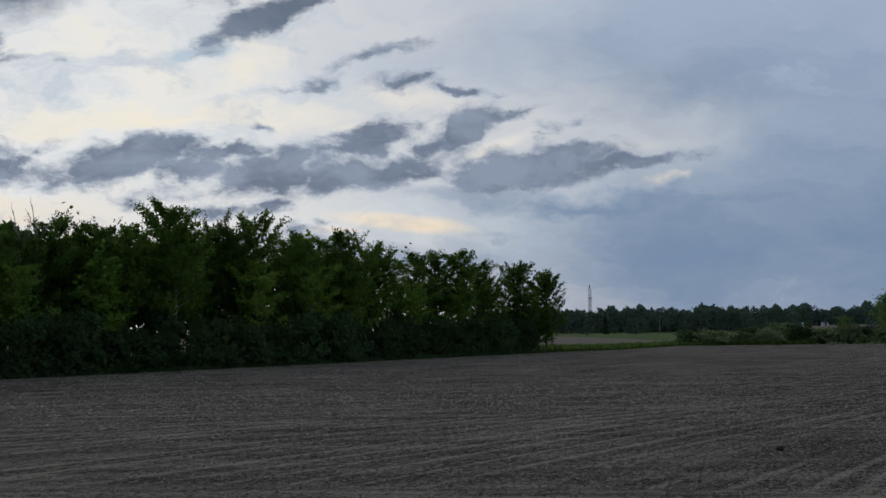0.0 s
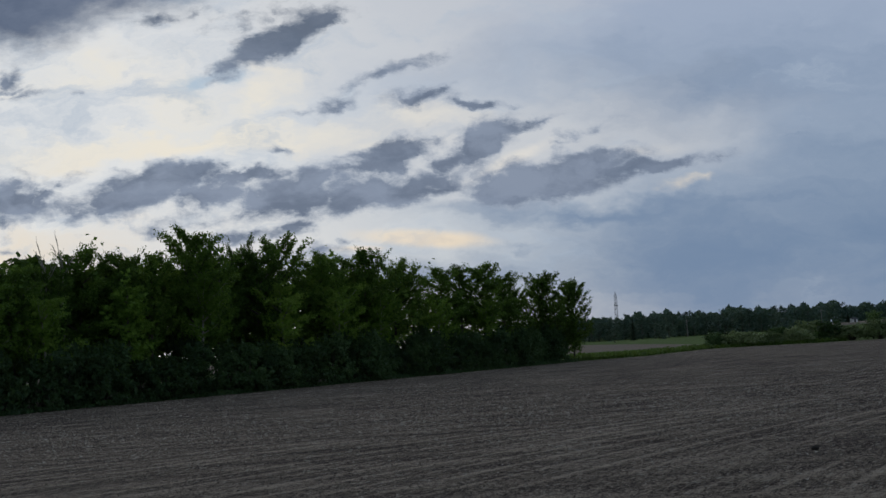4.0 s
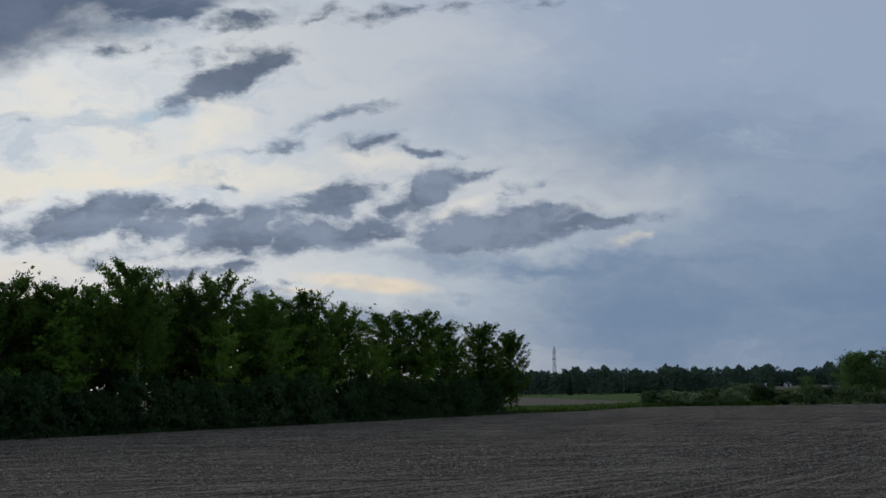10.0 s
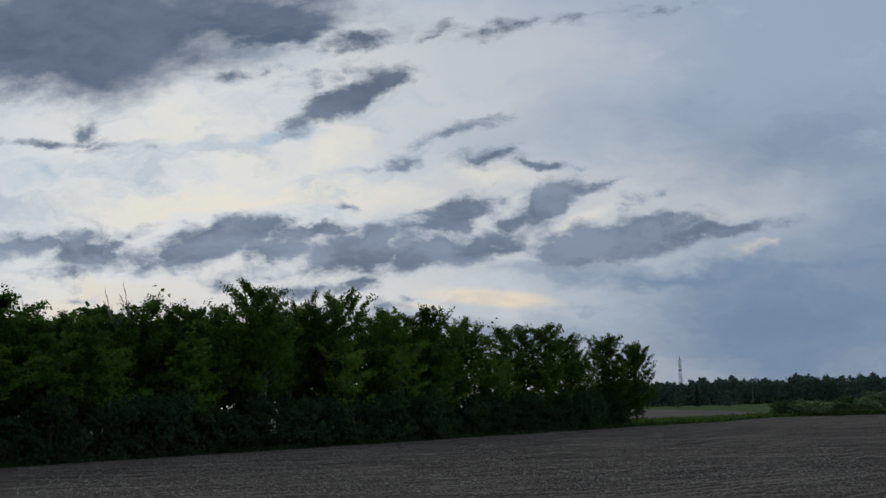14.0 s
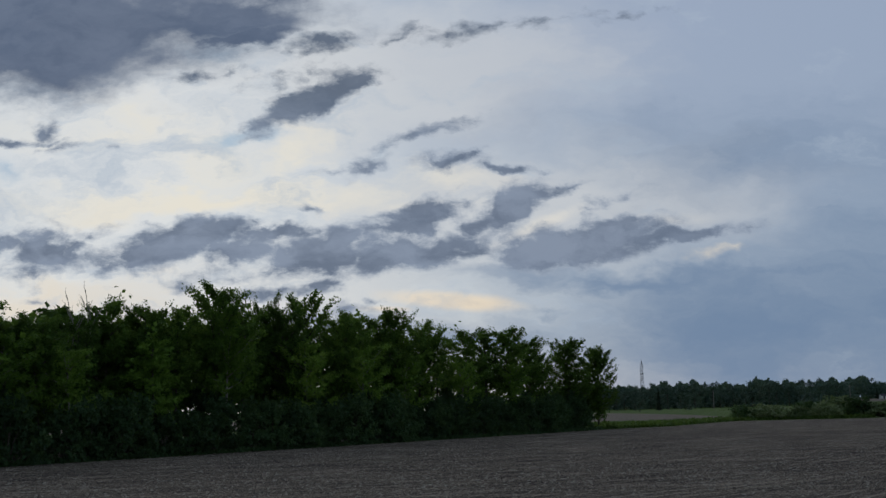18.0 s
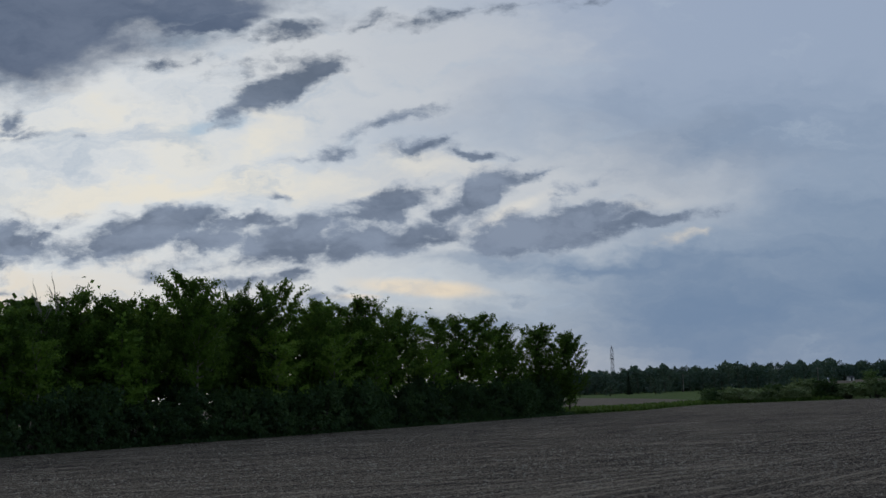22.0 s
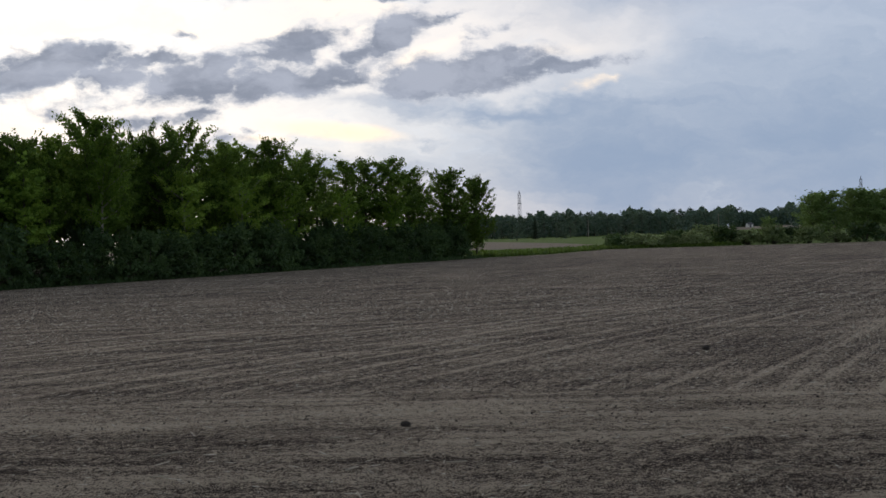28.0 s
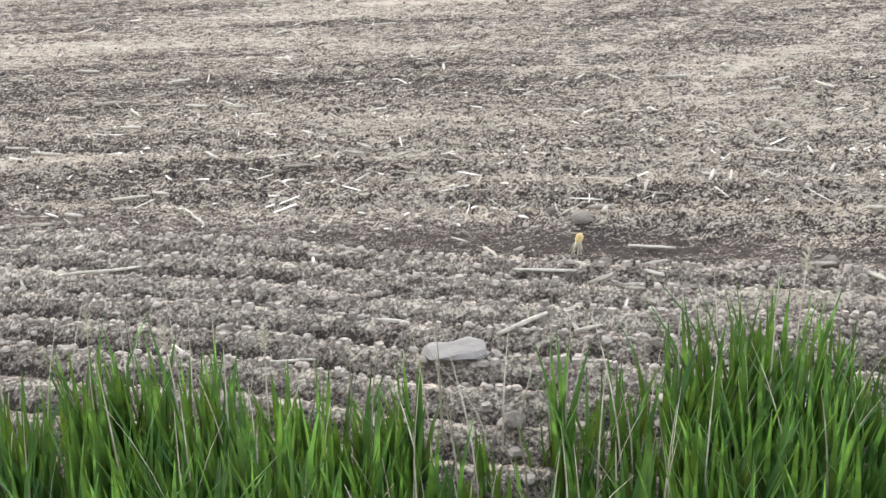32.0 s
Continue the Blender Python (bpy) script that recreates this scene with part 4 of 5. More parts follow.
v, f = leaves(fringe_rng, np.stack([mx, md, mz], 1), np.tile((0.0, -0.3, 1.0), (n, 1)), 0.42, -1.0)
tagged(new("meadow_grass", mesh_of("meadow_grass", v, f, GRASS_FAR)), "rough green meadow grass beyond the field", "grass", kind="stuff")

# ---- hedge, grove and skyline ----
u = 0.197
first = True
while u < 0.62:
    d = 193 + rng.uniform(0, 4)
    shrub(u * d, d, 2.3 if first else rng.uniform(1.7, 3.2), 4.6 if first else rng.uniform(4.5, 7.5), "rounded grey-green bush of the hedge by the field", "bushes of the hedge", BUSHES)
    if rng.random() < 0.55:
        d += rng.uniform(6, 20)
        shrub((u + 0.01) * d, d, rng.uniform(2.2, 3.6), rng.uniform(5, 8), "rounded grey-green bush of the hedge by the field", "bushes of the hedge", BUSHES)
    first = False
    u += rng.uniform(0.018, 0.030)
tree(0.322 * 196, 196, 4.4, 3.6, "r")
tree(0.345 * 215, 215, 3.6, 3.4, "f")
tree(0.252 * 230, 230, 4.6, 4.0, "f")

u = 0.360
while u < 0.60:
    for d0 in (262, 278):
        d = d0 + rng.uniform(-4, 4)
        tree(u * d + rng.uniform(-1, 1), d, rng.uniform(9.3, 11.0) + (u - 0.36) * 10, rng.uniform(7, 9.5), "r")
    u += rng.uniform(0.013, 0.019)

u = 0.04
while u < 0.66:
    for d0, lo, hi in ((560, 8.0, 11.5), (625, 10.0, 13.0)):
        if d0 == 560 and 0.285 < u < 0.36:
            continue
        d = d0 + rng.uniform(-14, 14)
        if 0.284 < u < 0.362:
            d, lo, hi = d + 150, 12.5, 15.5
        tree((u + rng.uniform(-0.003, 0.003)) * d, d, rng.uniform(lo, hi), rng.uniform(5.5, 9.5), "f")
    u += rng.uniform(0.0065, 0.0105)
# the closed far wood between and behind the single trees
wood_rng = np.random.default_rng(17)
count = 52000
wu = wood_rng.uniform(0.03, 0.68, count)
wd = wood_rng.uniform(585, 665, count)
top = 10.2 + 1.3 * np.sin(wu * 95) + 1.1 * np.sin(wu * 240 + 1) + 0.8 * np.sin(wu * 520)
gap = (wu > 0.284) & (wu < 0.366)
wd = np.where(gap, wd + 165, wd)
top = np.where(gap, top * 1.3, top)
wz = 0.2 + top * wood_rng.uniform(0, 1, count) ** 0.6 + wood_rng.normal(0, 0.5, count)
cp = np.stack([wu * wd, wd, wz], 1)
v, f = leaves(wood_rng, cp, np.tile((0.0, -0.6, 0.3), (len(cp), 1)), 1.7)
tagged(new("far_wood", mesh_of("far_wood", v, f, LEAF_HAZED)), "continuous band of distant dark green woodland", "woodland", kind="stuff")
tree(0.131 * 470, 470, 8.6, 4.6, "k")
tree(0.152 * 468, 468, 6.4, 5.6, "f")
tree(0.116 * 440, 440, 6.0, 4.6, "f")
tree(0.303 * 640, 640, 5.5, 3.2, "k")

# ---- masts and poles ----
def mast(x, y, top):
    """Lattice mast: four legs, braces bay by bay, a platform and a spike."""
    foot = new("lattice_mast")
    foot.matrix_world = pose(x, y, land(x, y), 0, 0, 20)
    h = top - land(x, y)
    half = lambda z: 0.95 - 0.35 * z / h
    for sx, sy in ((-1, -1), (1, -1), (1, 1), (-1, 1)):
        v, f = tube([(sx * half(0), sy * half(0), 0), (sx * half(h * 0.93), sy * half(h * 0.93), h * 0.93)], (0.11, 0.09), 4)
        part("leg", mesh_of("leg", v, f, STEEL), foot)
    bays = int(h / 2.4)
    for k in range(bays):
        z0, z1 = h * 0.93 * k / bays, h * 0.93 * (k + 1) / bays
        bay = Pile()
        for a, b in (((-1, -1), (1, -1)), ((1, -1), (1, 1)), ((1, 1), (-1, 1)), ((-1, 1), (-1, -1))):
            p, q = (b, a) if k % 2 else (a, b)
            bay.add(tube([(p[0] * half(z0), p[1] * half(z0), z0), (q[0] * half(z1), q[1] * half(z1), z1)], (0.045, 0.045), 4))
            bay.add(tube([(a[0] * half(z1), a[1] * half(z1), z1), (b[0] * half(z1), b[1] * half(z1), z1)], (0.04, 0.04), 4))
        part("brace", bay.mesh("brace", STEEL), foot)
    v, f = tube([(0, 0, h * 0.70), (0, 0, h * 0.715)], (1.35, 1.35), 8)
    part("platform", mesh_of("platform", v, f, STEEL), foot)
    v, f = tube([(0, 0, h * 0.92), (0, 0, h * 0.95), (0, 0, h)], (0.4, 0.3, 0.05), 6)
    part("spike", mesh_of("spike", v, f, STEEL), foot)
    return tagged(foot, "grey steel lattice mast rising behind distant trees", "mast", "lattice masts")


mast(0.1187 * 800, 800, 1.6 + 0.0365 * 800)
mast(0.4016 * 800, 800, 1.6 + 0.0412 * 800)


def utility_pole(x, y, h):
    foot = new("utility_pole")
    foot.matrix_world = pose(x, y, land(x, y))
    v, f = tube([(0, 0, -0.3), (0, 0, h)], (0.17, 0.13), 8)
    part("post", mesh_of("post", v, f, POLE_WOOD), foot)
    v, f = tube([(-1.1, 0, h - 0.6), (1.1, 0, h - 0.6)], (0.08, 0.08), 4)
    part("crossarm", mesh_of("crossarm", v, f, POLE_WOOD), foot)
    return tagged(foot, "pale weathered wooden pole before distant trees", "pole", "utility poles")


def shed(x, y):
    """Small white gabled shed."""
    foot = new("shed")
    foot.matrix_world = pose(x, y, land(x, y), 0, 0, 12)
    w, d, h = 1.5, 1.2, 1.5
    v = [(-w, -d, -0.3), (w, -d, -0.3), (w, d, -0.3), (-w, d, -0.3), (-w, -d, h), (w, -d, h), (w, d, h), (-w, d, h), (-w, 0, h + 0.8), (w, 0, h + 0.8)]
    part("wall", mesh_of("wall", v, [(0, 1, 5, 4), (1, 2, 6, 9, 5), (2, 3, 7, 6), (3, 0, 4, 8, 7)], PAINT), foot)
    for sgn in (-1, 1):
        e, t = d + 0.25, 0.10
        q = [(-w - 0.2, sgn * e, h - 0.1), (w + 0.2, sgn * e, h - 0.1), (w + 0.2, 0, h + 0.82), (-w - 0.2, 0, h + 0.82)]
        q += [(a, b, c + t) for a, b, c in q]
        part("roof", mesh_of("roof", q, [(0, 1, 2, 3), (4, 5, 6, 7), (0, 1, 5, 4), (1, 2, 6, 5), (2, 3, 7, 6), (3, 0, 4, 7)], ROOFING), foot)
    v = [(-0.5, -d - 0.04, -0.2), (0.5, -d - 0.04, -0.2), (0.5, -d - 0.04, 1.35), (-0.5, -d - 0.04, 1.35)]
    v += [(a, b + 0.05, c) for a, b, c in v]
    part("door", mesh_of("door", v, [(0, 1, 2, 3), (7, 6, 5, 4), (0, 4, 5, 1), (1, 5, 6, 2), (2, 6, 7, 3), (3, 7, 4, 0)], ROOFING), foot)
    return tagged(foot, "small white shed beside a dark conifer far off", "shed")


shed(0.3075 * 636, 636)
utility_pole(0.1745 * 540, 540, 7.6)
utility_pole(0.282 * 545, 545, 8.6)


# ---- residue, clods and verge ----
def clod_shape(seed, squash=0.75):
    """A rough lump about 1 m across: a cube with its corners pulled about."""
    r = random.Random(seed)
    v = []
    for z in (-1, 1):
        for x, y in ((-1, -1), (1, -1), (1, 1), (-1, 1)):
            k = r.uniform(0.62, 1.05) * (0.32 if z > 0 else 0.40)
            v.append(Vector((x * k * r.uniform(0.75, 1.2), y * k * r.uniform(0.75, 1.2), z * squash * r.uniform(0.36, 0.5))))
    return v, [(3, 2, 1, 0), (4, 5, 6, 7), (0, 1, 5, 4), (1, 2, 6, 5), (2, 3, 7, 6), (3, 0, 4, 7)]


def clod_mesh(seed):
    """A larger clod with a broken, knobbly face."""
    bm = bmesh.new()
    bmesh.ops.create_icosphere(bm, subdivisions=2, radius=0.5)
    r = random.Random(seed)
    for v in bm.verts:
        v.co *= 1 + 0.42 * noise.noise(v.co * 3.1 + Vector((seed, 0, 0))) + r.uniform(-0.06, 0.06)
        v.co.z *= 0.8
    vf = [v.co.copy() for v in bm.verts], [tuple(v.index for v in f.verts) for f in bm.faces]
    bm.free()
    return vf


def knob_shape(seed):
    """A rounded crumb: twenty faces, worn and uneven."""
    bm = bmesh.new()
    bmesh.ops.create_uvsphere(bm, u_segments=6, v_segments=4, radius=0.5)
    q = random.Random(seed)
    for v in bm.verts:
        v.co *= q.uniform(0.78, 1.12)
        v.co.z *= 0.8
    vf = [v.co.copy() for v in bm.verts], [tuple(v.index for v in f.verts) for f in bm.faces]
    bm.free()
    return vf


LUMPS = [(v, f[1:]) for v, f in (clod_shape(i) for i in range(8))]
KNOBS = [knob_shape(i) for i in range(10)]


def put_lump(pile, r, x, y, size, sink=0.2, shapes=LUMPS):
    vs, fs = shapes[r.randrange(8)]
    m = pose(x, y, surface(x, y) + size * (0.35 - sink), 0, 0, r.uniform(0, 360)) @ Matrix.Diagonal((size * r.uniform(0.8, 1.3), size * r.uniform(0.8, 1.2), size * r.uniform(0.7, 1.0), 1))
    pile.add(([m @ v for v in vs], fs))


r = random.Random(3)
crumbs = Pile()
for k in range(15000):
    x = r.uniform(-1.9, 2.8)
    y = 4.85 - 0.36 * x - 1.75 * r.random()
    if y < 2.6 or not -0.37 < x / (y + 0.4) < 0.58:
        continue
    k, q = tread(x, y)
    ridge = math.sin((q - 4.2175) * 2 * math.pi / 0.21) if q < 4.42 else -0.6
    on = r.random() < 0.03 + 0.97 * max(0, ridge) ** 0.7
    if not on and r.random() < 0.72:
        continue
    put_lump(crumbs, r, x, y, (0.009 + 0.027 * r.random() ** 2.4) if on else 0.004 + 0.008 * r.random(), 0.12, KNOBS if r.random() < 0.4 else LUMPS)
for k in range(240):
    # stony clods between the grass of the verge
    x, y = r.uniform(0.15, 1.9), r.uniform(2.35, 3.35)
    put_lump(crumbs, r, x, y, 0.012 + 0.038 * r.random() ** 2, 0.15, KNOBS)
for k in range(5000):
    y = 4.6 + 12 * r.random() ** 1.5
    x = r.uniform(-0.40, 0.62) * (y + 0.5)
    put_lump(crumbs, r, x, y, 0.008 + 0.026 * r.random() ** 4)
for k in range(5000):
    y = 11 + 60 * r.random() ** 1.2
    x = r.uniform(-0.42, 0.60) * (y + 0.5)
    if field_end(x, y) > 2:
        put_lump(crumbs, r, x, y, 0.014 + 0.03 * r.random() ** 3)
tagged(new("soil_crumbs", crumbs.mesh("soil_crumbs", CLOD)), "small dry soil crumbs scattered over the worked field", "soil", kind="stuff")


moist = Pile()
for k in range(6500):
    y = 5.0 + 22 * r.random() ** 1.4
    x = r.uniform(-0.40, 0.62) * (y + 0.5)
    put_lump(moist, r, x, y, 0.008 + 0.020 * r.random() ** 2.5)
for k in range(7000):
    y = 11 + 62 * r.random() ** 1.2
    x = r.uniform(-0.42, 0.60) * (y + 0.5)
    if field_end(x, y) > 2:
        put_lump(moist, r, x, y, 0.010 + 0.012 * min(y / 25, 2) + 0.012 * r.random() ** 3)
tagged(new("moist_crumbs", moist.mesh("moist_crumbs", CLOD_MOIST)), "dark moist soil crumbs scattered over the worked field", "soil", kind="stuff")


def stick(r, length, radius, bend=0.025, n=5, sides=5):
    """A piece of dry stalk lying along x, with a knot and a broken end."""
    pts = [((i / (n - 1) - 0.5) * length, r.uniform(-bend, bend) * length * (i % 2), abs(r.gauss(0, 0.008)) * length) for i in range(n)]
    rad = [radius * (1.12 if i == n // 2 else r.uniform(0.82, 1.0)) for i in range(n)]
    rad[-1] *= r.uniform(0.6, 0.95)
    return tube(pts, rad, sides)


far_bits = Pile()
near_bits = Pile()
for k in range(4600):
    y = 4.5 + 14 * r.random() ** 1.35
    x = r.uniform(-0.40, 0.60) * (y + 0.5)
    vs, fs = stick(r, 0.020 + 0.13 * r.random() ** 4, r.uniform(0.0015, 0.0042), 0.025, 3, 4)
    m = pose(x, y, surface(x, y) + 0.012, r.uniform(-8, 8), r.uniform(-12, 12), r.uniform(0, 360))
    (far_bits if k % 3 == 0 else near_bits).add(([m @ Vector(v) for v in vs], fs))
for k in range(10000):
    y = 11.0 + 80 * r.random() ** 1.15
    x = r.uniform(-0.42, 0.60) * (y + 0.5)
    if field_end(x, y) < 3:
        continue
    big = min(1.5, max(0.38, y / 28))
    vs, fs = stick(r, big * (0.03 + 0.06 * r.random() ** 2), big * r.uniform(0.006, 0.012), 0.025, 2, 3)
    m = pose(x, y, surface(x, y) + 0.03 * big, r.uniform(-8, 8), r.uniform(-25, 25), r.uniform(0, 360))
    far_bits.add(([m @ Vector(v) for v in vs], fs))
tagged(new("stalk_shreds", near_bits.mesh("stalk_shreds", STALK)), "small grey-brown shreds of dry maize stalk on soil", "crop residue", kind="stuff")
tagged(new("stalk_litter", far_bits.mesh("stalk_litter", LITTER)), "pale bits of dry maize stalk strewn over the field", "crop residue", kind="stuff")


def stalk(x, y, length, turn, radius=0.011, lift=0.0):
    vs, fs = stick(r, length, radius)
    ob = new("maize_stalk", mesh_of("maize_stalk", vs, fs, STALK, True))
    ob.matrix_world = pose(x, y, surface(x, y) + radius * 0.8 + 0.014 + lift, 0, -lift * 60, turn)
    return tagged(ob, "broken dry pale maize stalk lying on the soil", "stalk", "maize stalks")


stalk(-1.181, 7.327, 0.103, 27, 0.0059)
stalk(0.213, 7.850, 0.095, 44, 0.0062)
stalk(0.505, 4.340, 0.071, -48, 0.0042)
stalk(-0.115, 3.301, 0.132, -4, 0.0042)
stalk(-0.802, 3.648, 0.141, -4, 0.0053)
stalk(-0.782, 4.134, 0.284, 7, 0.0061)
stalk(-0.460, 3.952, 0.178, -43, 0.0071)
stalk(-0.115, 3.815, 0.160, -11, 0.0081)
stalk(-0.029, 3.733, 0.143, -28, 0.0065)
stalk(0.179, 3.596, 0.145, -21, 0.0075)
stalk(-0.374, 3.674, 0.075, -58, 0.0059)
stalk(-0.333, 3.682, 0.067, 5, 0.0070)
stalk(-0.090, 3.595, 0.101, -48, 0.0080)
stalk(-0.508, 3.457, 0.107, 78, 0.0064)
stalk(-0.445, 3.447, 0.138, -60, 0.0075)
stalk(-0.508, 4.779, 0.221, -67, 0.0062)
stalk(-0.035, 4.239, 0.057, -21, 0.0071)
stalk(-0.035, 4.130, 0.152, -84, 0.0082)
stalk(0.095, 4.268, 0.070, -40, 0.0066)
stalk(-0.483, 5.552, 0.125, -64, 0.0080)
stalk(-0.362, 5.476, 0.120, -37, 0.0064)
stalk(-0.093, 5.331, 0.125, -3, 0.0074)
stalk(0.170, 5.542, 0.103, -38, 0.0085)
stalk(0.219, 5.610, 0.114, -60, 0.0069)
stalk(0.384, 5.455, 0.086, 48, 0.0080)
stalk(0.377, 5.211, 0.076, -53, 0.0063)
stalk(0.376, 5.018, 0.049, 28, 0.0073)
stalk(-0.671, 5.087, 0.074, -22, 0.0084)
stalk(-0.496, 5.683, 0.092, 0, 0.0070)
stalk(-1.123, 6.752, 0.125, 25, 0.0083)
stalk(-1.078, 6.761, 0.068, 56, 0.0067)
stalk(-0.940, 6.550, 0.187, -69, 0.0077)
stalk(-0.933, 6.258, 0.108, -17, 0.0087)
stalk(-0.874, 6.970, 0.109, 36, 0.0073)
stalk(-0.626, 6.614, 0.135, -22, 0.0083)
stalk(-0.182, 6.549, 0.120, 57, 0.0067)
stalk(-0.412, 6.547, 0.128, -17, 0.0077)
stalk(0.092, 5.895, 0.073, -19, 0.0086)
stalk(-1.437, 5.964, 0.118, -16, 0.0071)
stalk(-1.277, 5.855, 0.173, -24, 0.0081)
stalk(-1.201, 4.956, 0.071, -10, 0.0063)
stalk(-1.086, 4.700, 0.081, -1, 0.0073)
stalk(-1.004, 4.919, 0.086, -29, 0.0084)
stalk(-0.793, 5.072, 0.150, 12, 0.0068)
stalk(-0.912, 4.450, 0.055, 66, 0.0077)
stalk(-1.071, 4.200, 0.120, 109, 0.0061)
stalk(0.619, 4.098, 0.285, -77, 0.0071)
stalk(0.704, 4.166, 0.053, 39, 0.0082)
stalk(0.754, 3.933, 0.223, -14, 0.0065)
stalk(0.901, 3.728, 0.116, 34, 0.0075)
stalk(0.998, 3.651, 0.064, -18, 0.0059)
stalk(0.933, 3.544, 0.181, -112, 0.0069)
stalk(1.046, 3.573, 0.133, -82, 0.0080)
stalk(1.025, 3.806, 0.097, -1, 0.0065)
stalk(1.125, 3.885, 0.114, 17, 0.0076)
stalk(1.183, 4.113, 0.172, -20, 0.0060)
stalk(1.108, 3.809, 0.079, -49, 0.0070)
stalk(0.588, 3.435, 0.216, 36, 0.0080)
stalk(0.615, 3.269, 0.141, -70, 0.0063)
stalk(0.765, 3.493, 0.087, -87, 0.0075)
stalk(0.775, 3.349, 0.099, 19, 0.0058)
stalk(0.958, 3.375, 0.127, 29, 0.0069)
stalk(0.962, 3.407, 0.048, -53, 0.0080)
stalk(1.295, 3.708, 0.105, -47, 0.0065)
stalk(1.579, 3.621, 0.109, -85, 0.0075)
stalk(1.700, 3.808, 0.125, -67, 0.0059)
stalk(1.666, 3.730, 0.093, -10, 0.0070)
stalk(1.807, 3.612, 0.118, -69, 0.0080)
stalk(1.684, 3.570, 0.073, -85, 0.0064)
stalk(1.520, 3.396, 0.093, -31, 0.0075)
stalk(1.657, 3.390, 0.174, -4, 0.0059)
stalk(1.091, 4.488, 0.112, 0, 0.0072)
stalk(1.092, 4.457, 0.056, 60, 0.0083)
stalk(1.324, 4.717, 0.166, 71, 0.0067)
stalk(1.629, 4.798, 0.145, 65, 0.0078)
stalk(1.698, 4.761, 0.141, 70, 0.0062)
stalk(1.862, 4.809, 0.103, 56, 0.0073)
stalk(2.017, 5.053, 0.122, -28, 0.0084)
stalk(2.149, 5.027, 0.105, -99, 0.0068)
stalk(2.167, 4.832, 0.106, 56, 0.0078)
stalk(1.641, 4.848, 0.072, -30, 0.0062)
stalk(2.206, 5.617, 0.058, -44, 0.0075)
stalk(2.738, 6.284, 0.166, -74, 0.0087)
stalk(2.404, 6.200, 0.138, 21, 0.0071)
stalk(2.004, 6.654, 0.162, -2, 0.0083)
stalk(2.666, 8.181, 0.208, 16, 0.0071)
stalk(1.489, 6.718, 0.136, 56, 0.0078)
stalk(1.151, 6.467, 0.101, 52, 0.0088)
stalk(0.276, 7.220, 0.124, 68, 0.0074)
stalk(0.774, 7.153, 0.155, -95, 0.0084)
stalk(0.549, 8.873, 0.153, 2, 0.0073)
stalk(-0.197, 8.726, 0.155, 59, 0.0083)
stalk(-0.080, 8.551, 0.193, -72, 0.0093)
stalk(-1.998, 10.486, 0.133, 42, 0.0083)
stalk(-1.633, 9.615, 0.282, 44, 0.0090)
stalk(-1.524, 8.652, 0.136, -5, 0.0073)
stalk(-1.013, 10.168, 0.094, 20, 0.0087)
stalk(-0.338, 10.050, 0.125, 26, 0.0097)
stalk(0.740, 9.488, 0.183, 64, 0.0080)
stalk(1.644, 10.950, 0.145, 54, 0.0094)
stalk(-0.135, 7.673, 0.182, -80, 0.0070)
stalk(-0.061, 7.472, 0.119, 29, 0.0080)
stalk(-1.372, 7.753, 0.154, -19, 0.0091)
stalk(-1.356, 7.102, 0.089, 38, 0.0073)
stalk(-0.779, 7.315, 0.136, 20, 0.0084)
stalk(1.094, 6.733, 0.074, 21, 0.0067)
stalk(1.673, 6.640, 0.127, -74, 0.0078)
stalk(2.365, 6.804, 0.074, -36, 0.0088)
stalk(3.653, 7.434, 0.088, -52, 0.0075)
stalk(2.093, 4.239, 0.082, -15, 0.0077)
stalk(2.833, 6.967, 0.124, 27, 0.0068)


def slab(x, y):
    bm = bmesh.new()
    bmesh.ops.create_icosphere(bm, subdivisions=2, radius=0.5)
    q = random.Random(2)
    for v in bm.verts:
        v.co *= q.uniform(0.8, 1.15)
        v.co.z = max(-0.5, min(0.3, v.co.z))
    for v in bm.verts:
        v.co = Vector((v.co.x * 0.205 + 0.02 * v.co.y, v.co.y * 0.12 + 0.012 * math.sin(v.co.x * 9), v.co.z * 0.042 + 0.008 * v.co.x))
    me = bpy.data.meshes.new("flat_stone")
    bm.to_mesh(me)
    bm.free()
    me.materials.append(STONE)
    ob = new("flat_stone", me)
    ob.matrix_world = pose(x, y, surface(x, y) + 0.018, 6, 0, -12)
    return tagged(ob, "flat pale stone at the edge of the verge", "stone")


slab(0.358, 3.27)



def clod(x, y, size, mat=CLOD, label="rounded dry clod of soil on the worked field"):
    vs, fs = clod_mesh(int(x * 100 + y * 31) % 97)
    ob = new("clod", mesh_of("clod", vs, fs, mat))
    ob.matrix_world = pose(x, y, surface(x, y) + size * 0.28, 0, 0, (x * 97) % 360) @ Matrix.Diagonal((size, size * 0.9, size * 0.85, 1))
    return tagged(ob, label, "clod", "clods")


clod(0.967, 3.741, 0.056)
clod(-0.256, 4.273, 0.050)
clod(0.989, 4.420, 0.086)
clod(0.513, 3.898, 0.050)
clod(0.983, 4.024, 0.059)
clod(0.160, 4.728, 0.046)
clod(-1.004, 4.519, 0.048)
clod(0.892, 4.522, 0.044)
clod(0.588, 3.940, 0.054)
clod(1.176, 3.663, 0.047)
clod(0.954, 3.247, 0.050)
clod(0.457, 2.819, 0.067)
clod(-0.023, 3.684, 0.033)
clod(1.743, 3.838, 0.064)
clod(0.253, 2.998, 0.034)
clod(0.338, 2.931, 0.030)
clod(-0.808, 4.703, 0.054)
clod(0.234, 10.72, 0.085, CLOD_DARK, "dark moist clod lying alone on the pale field")
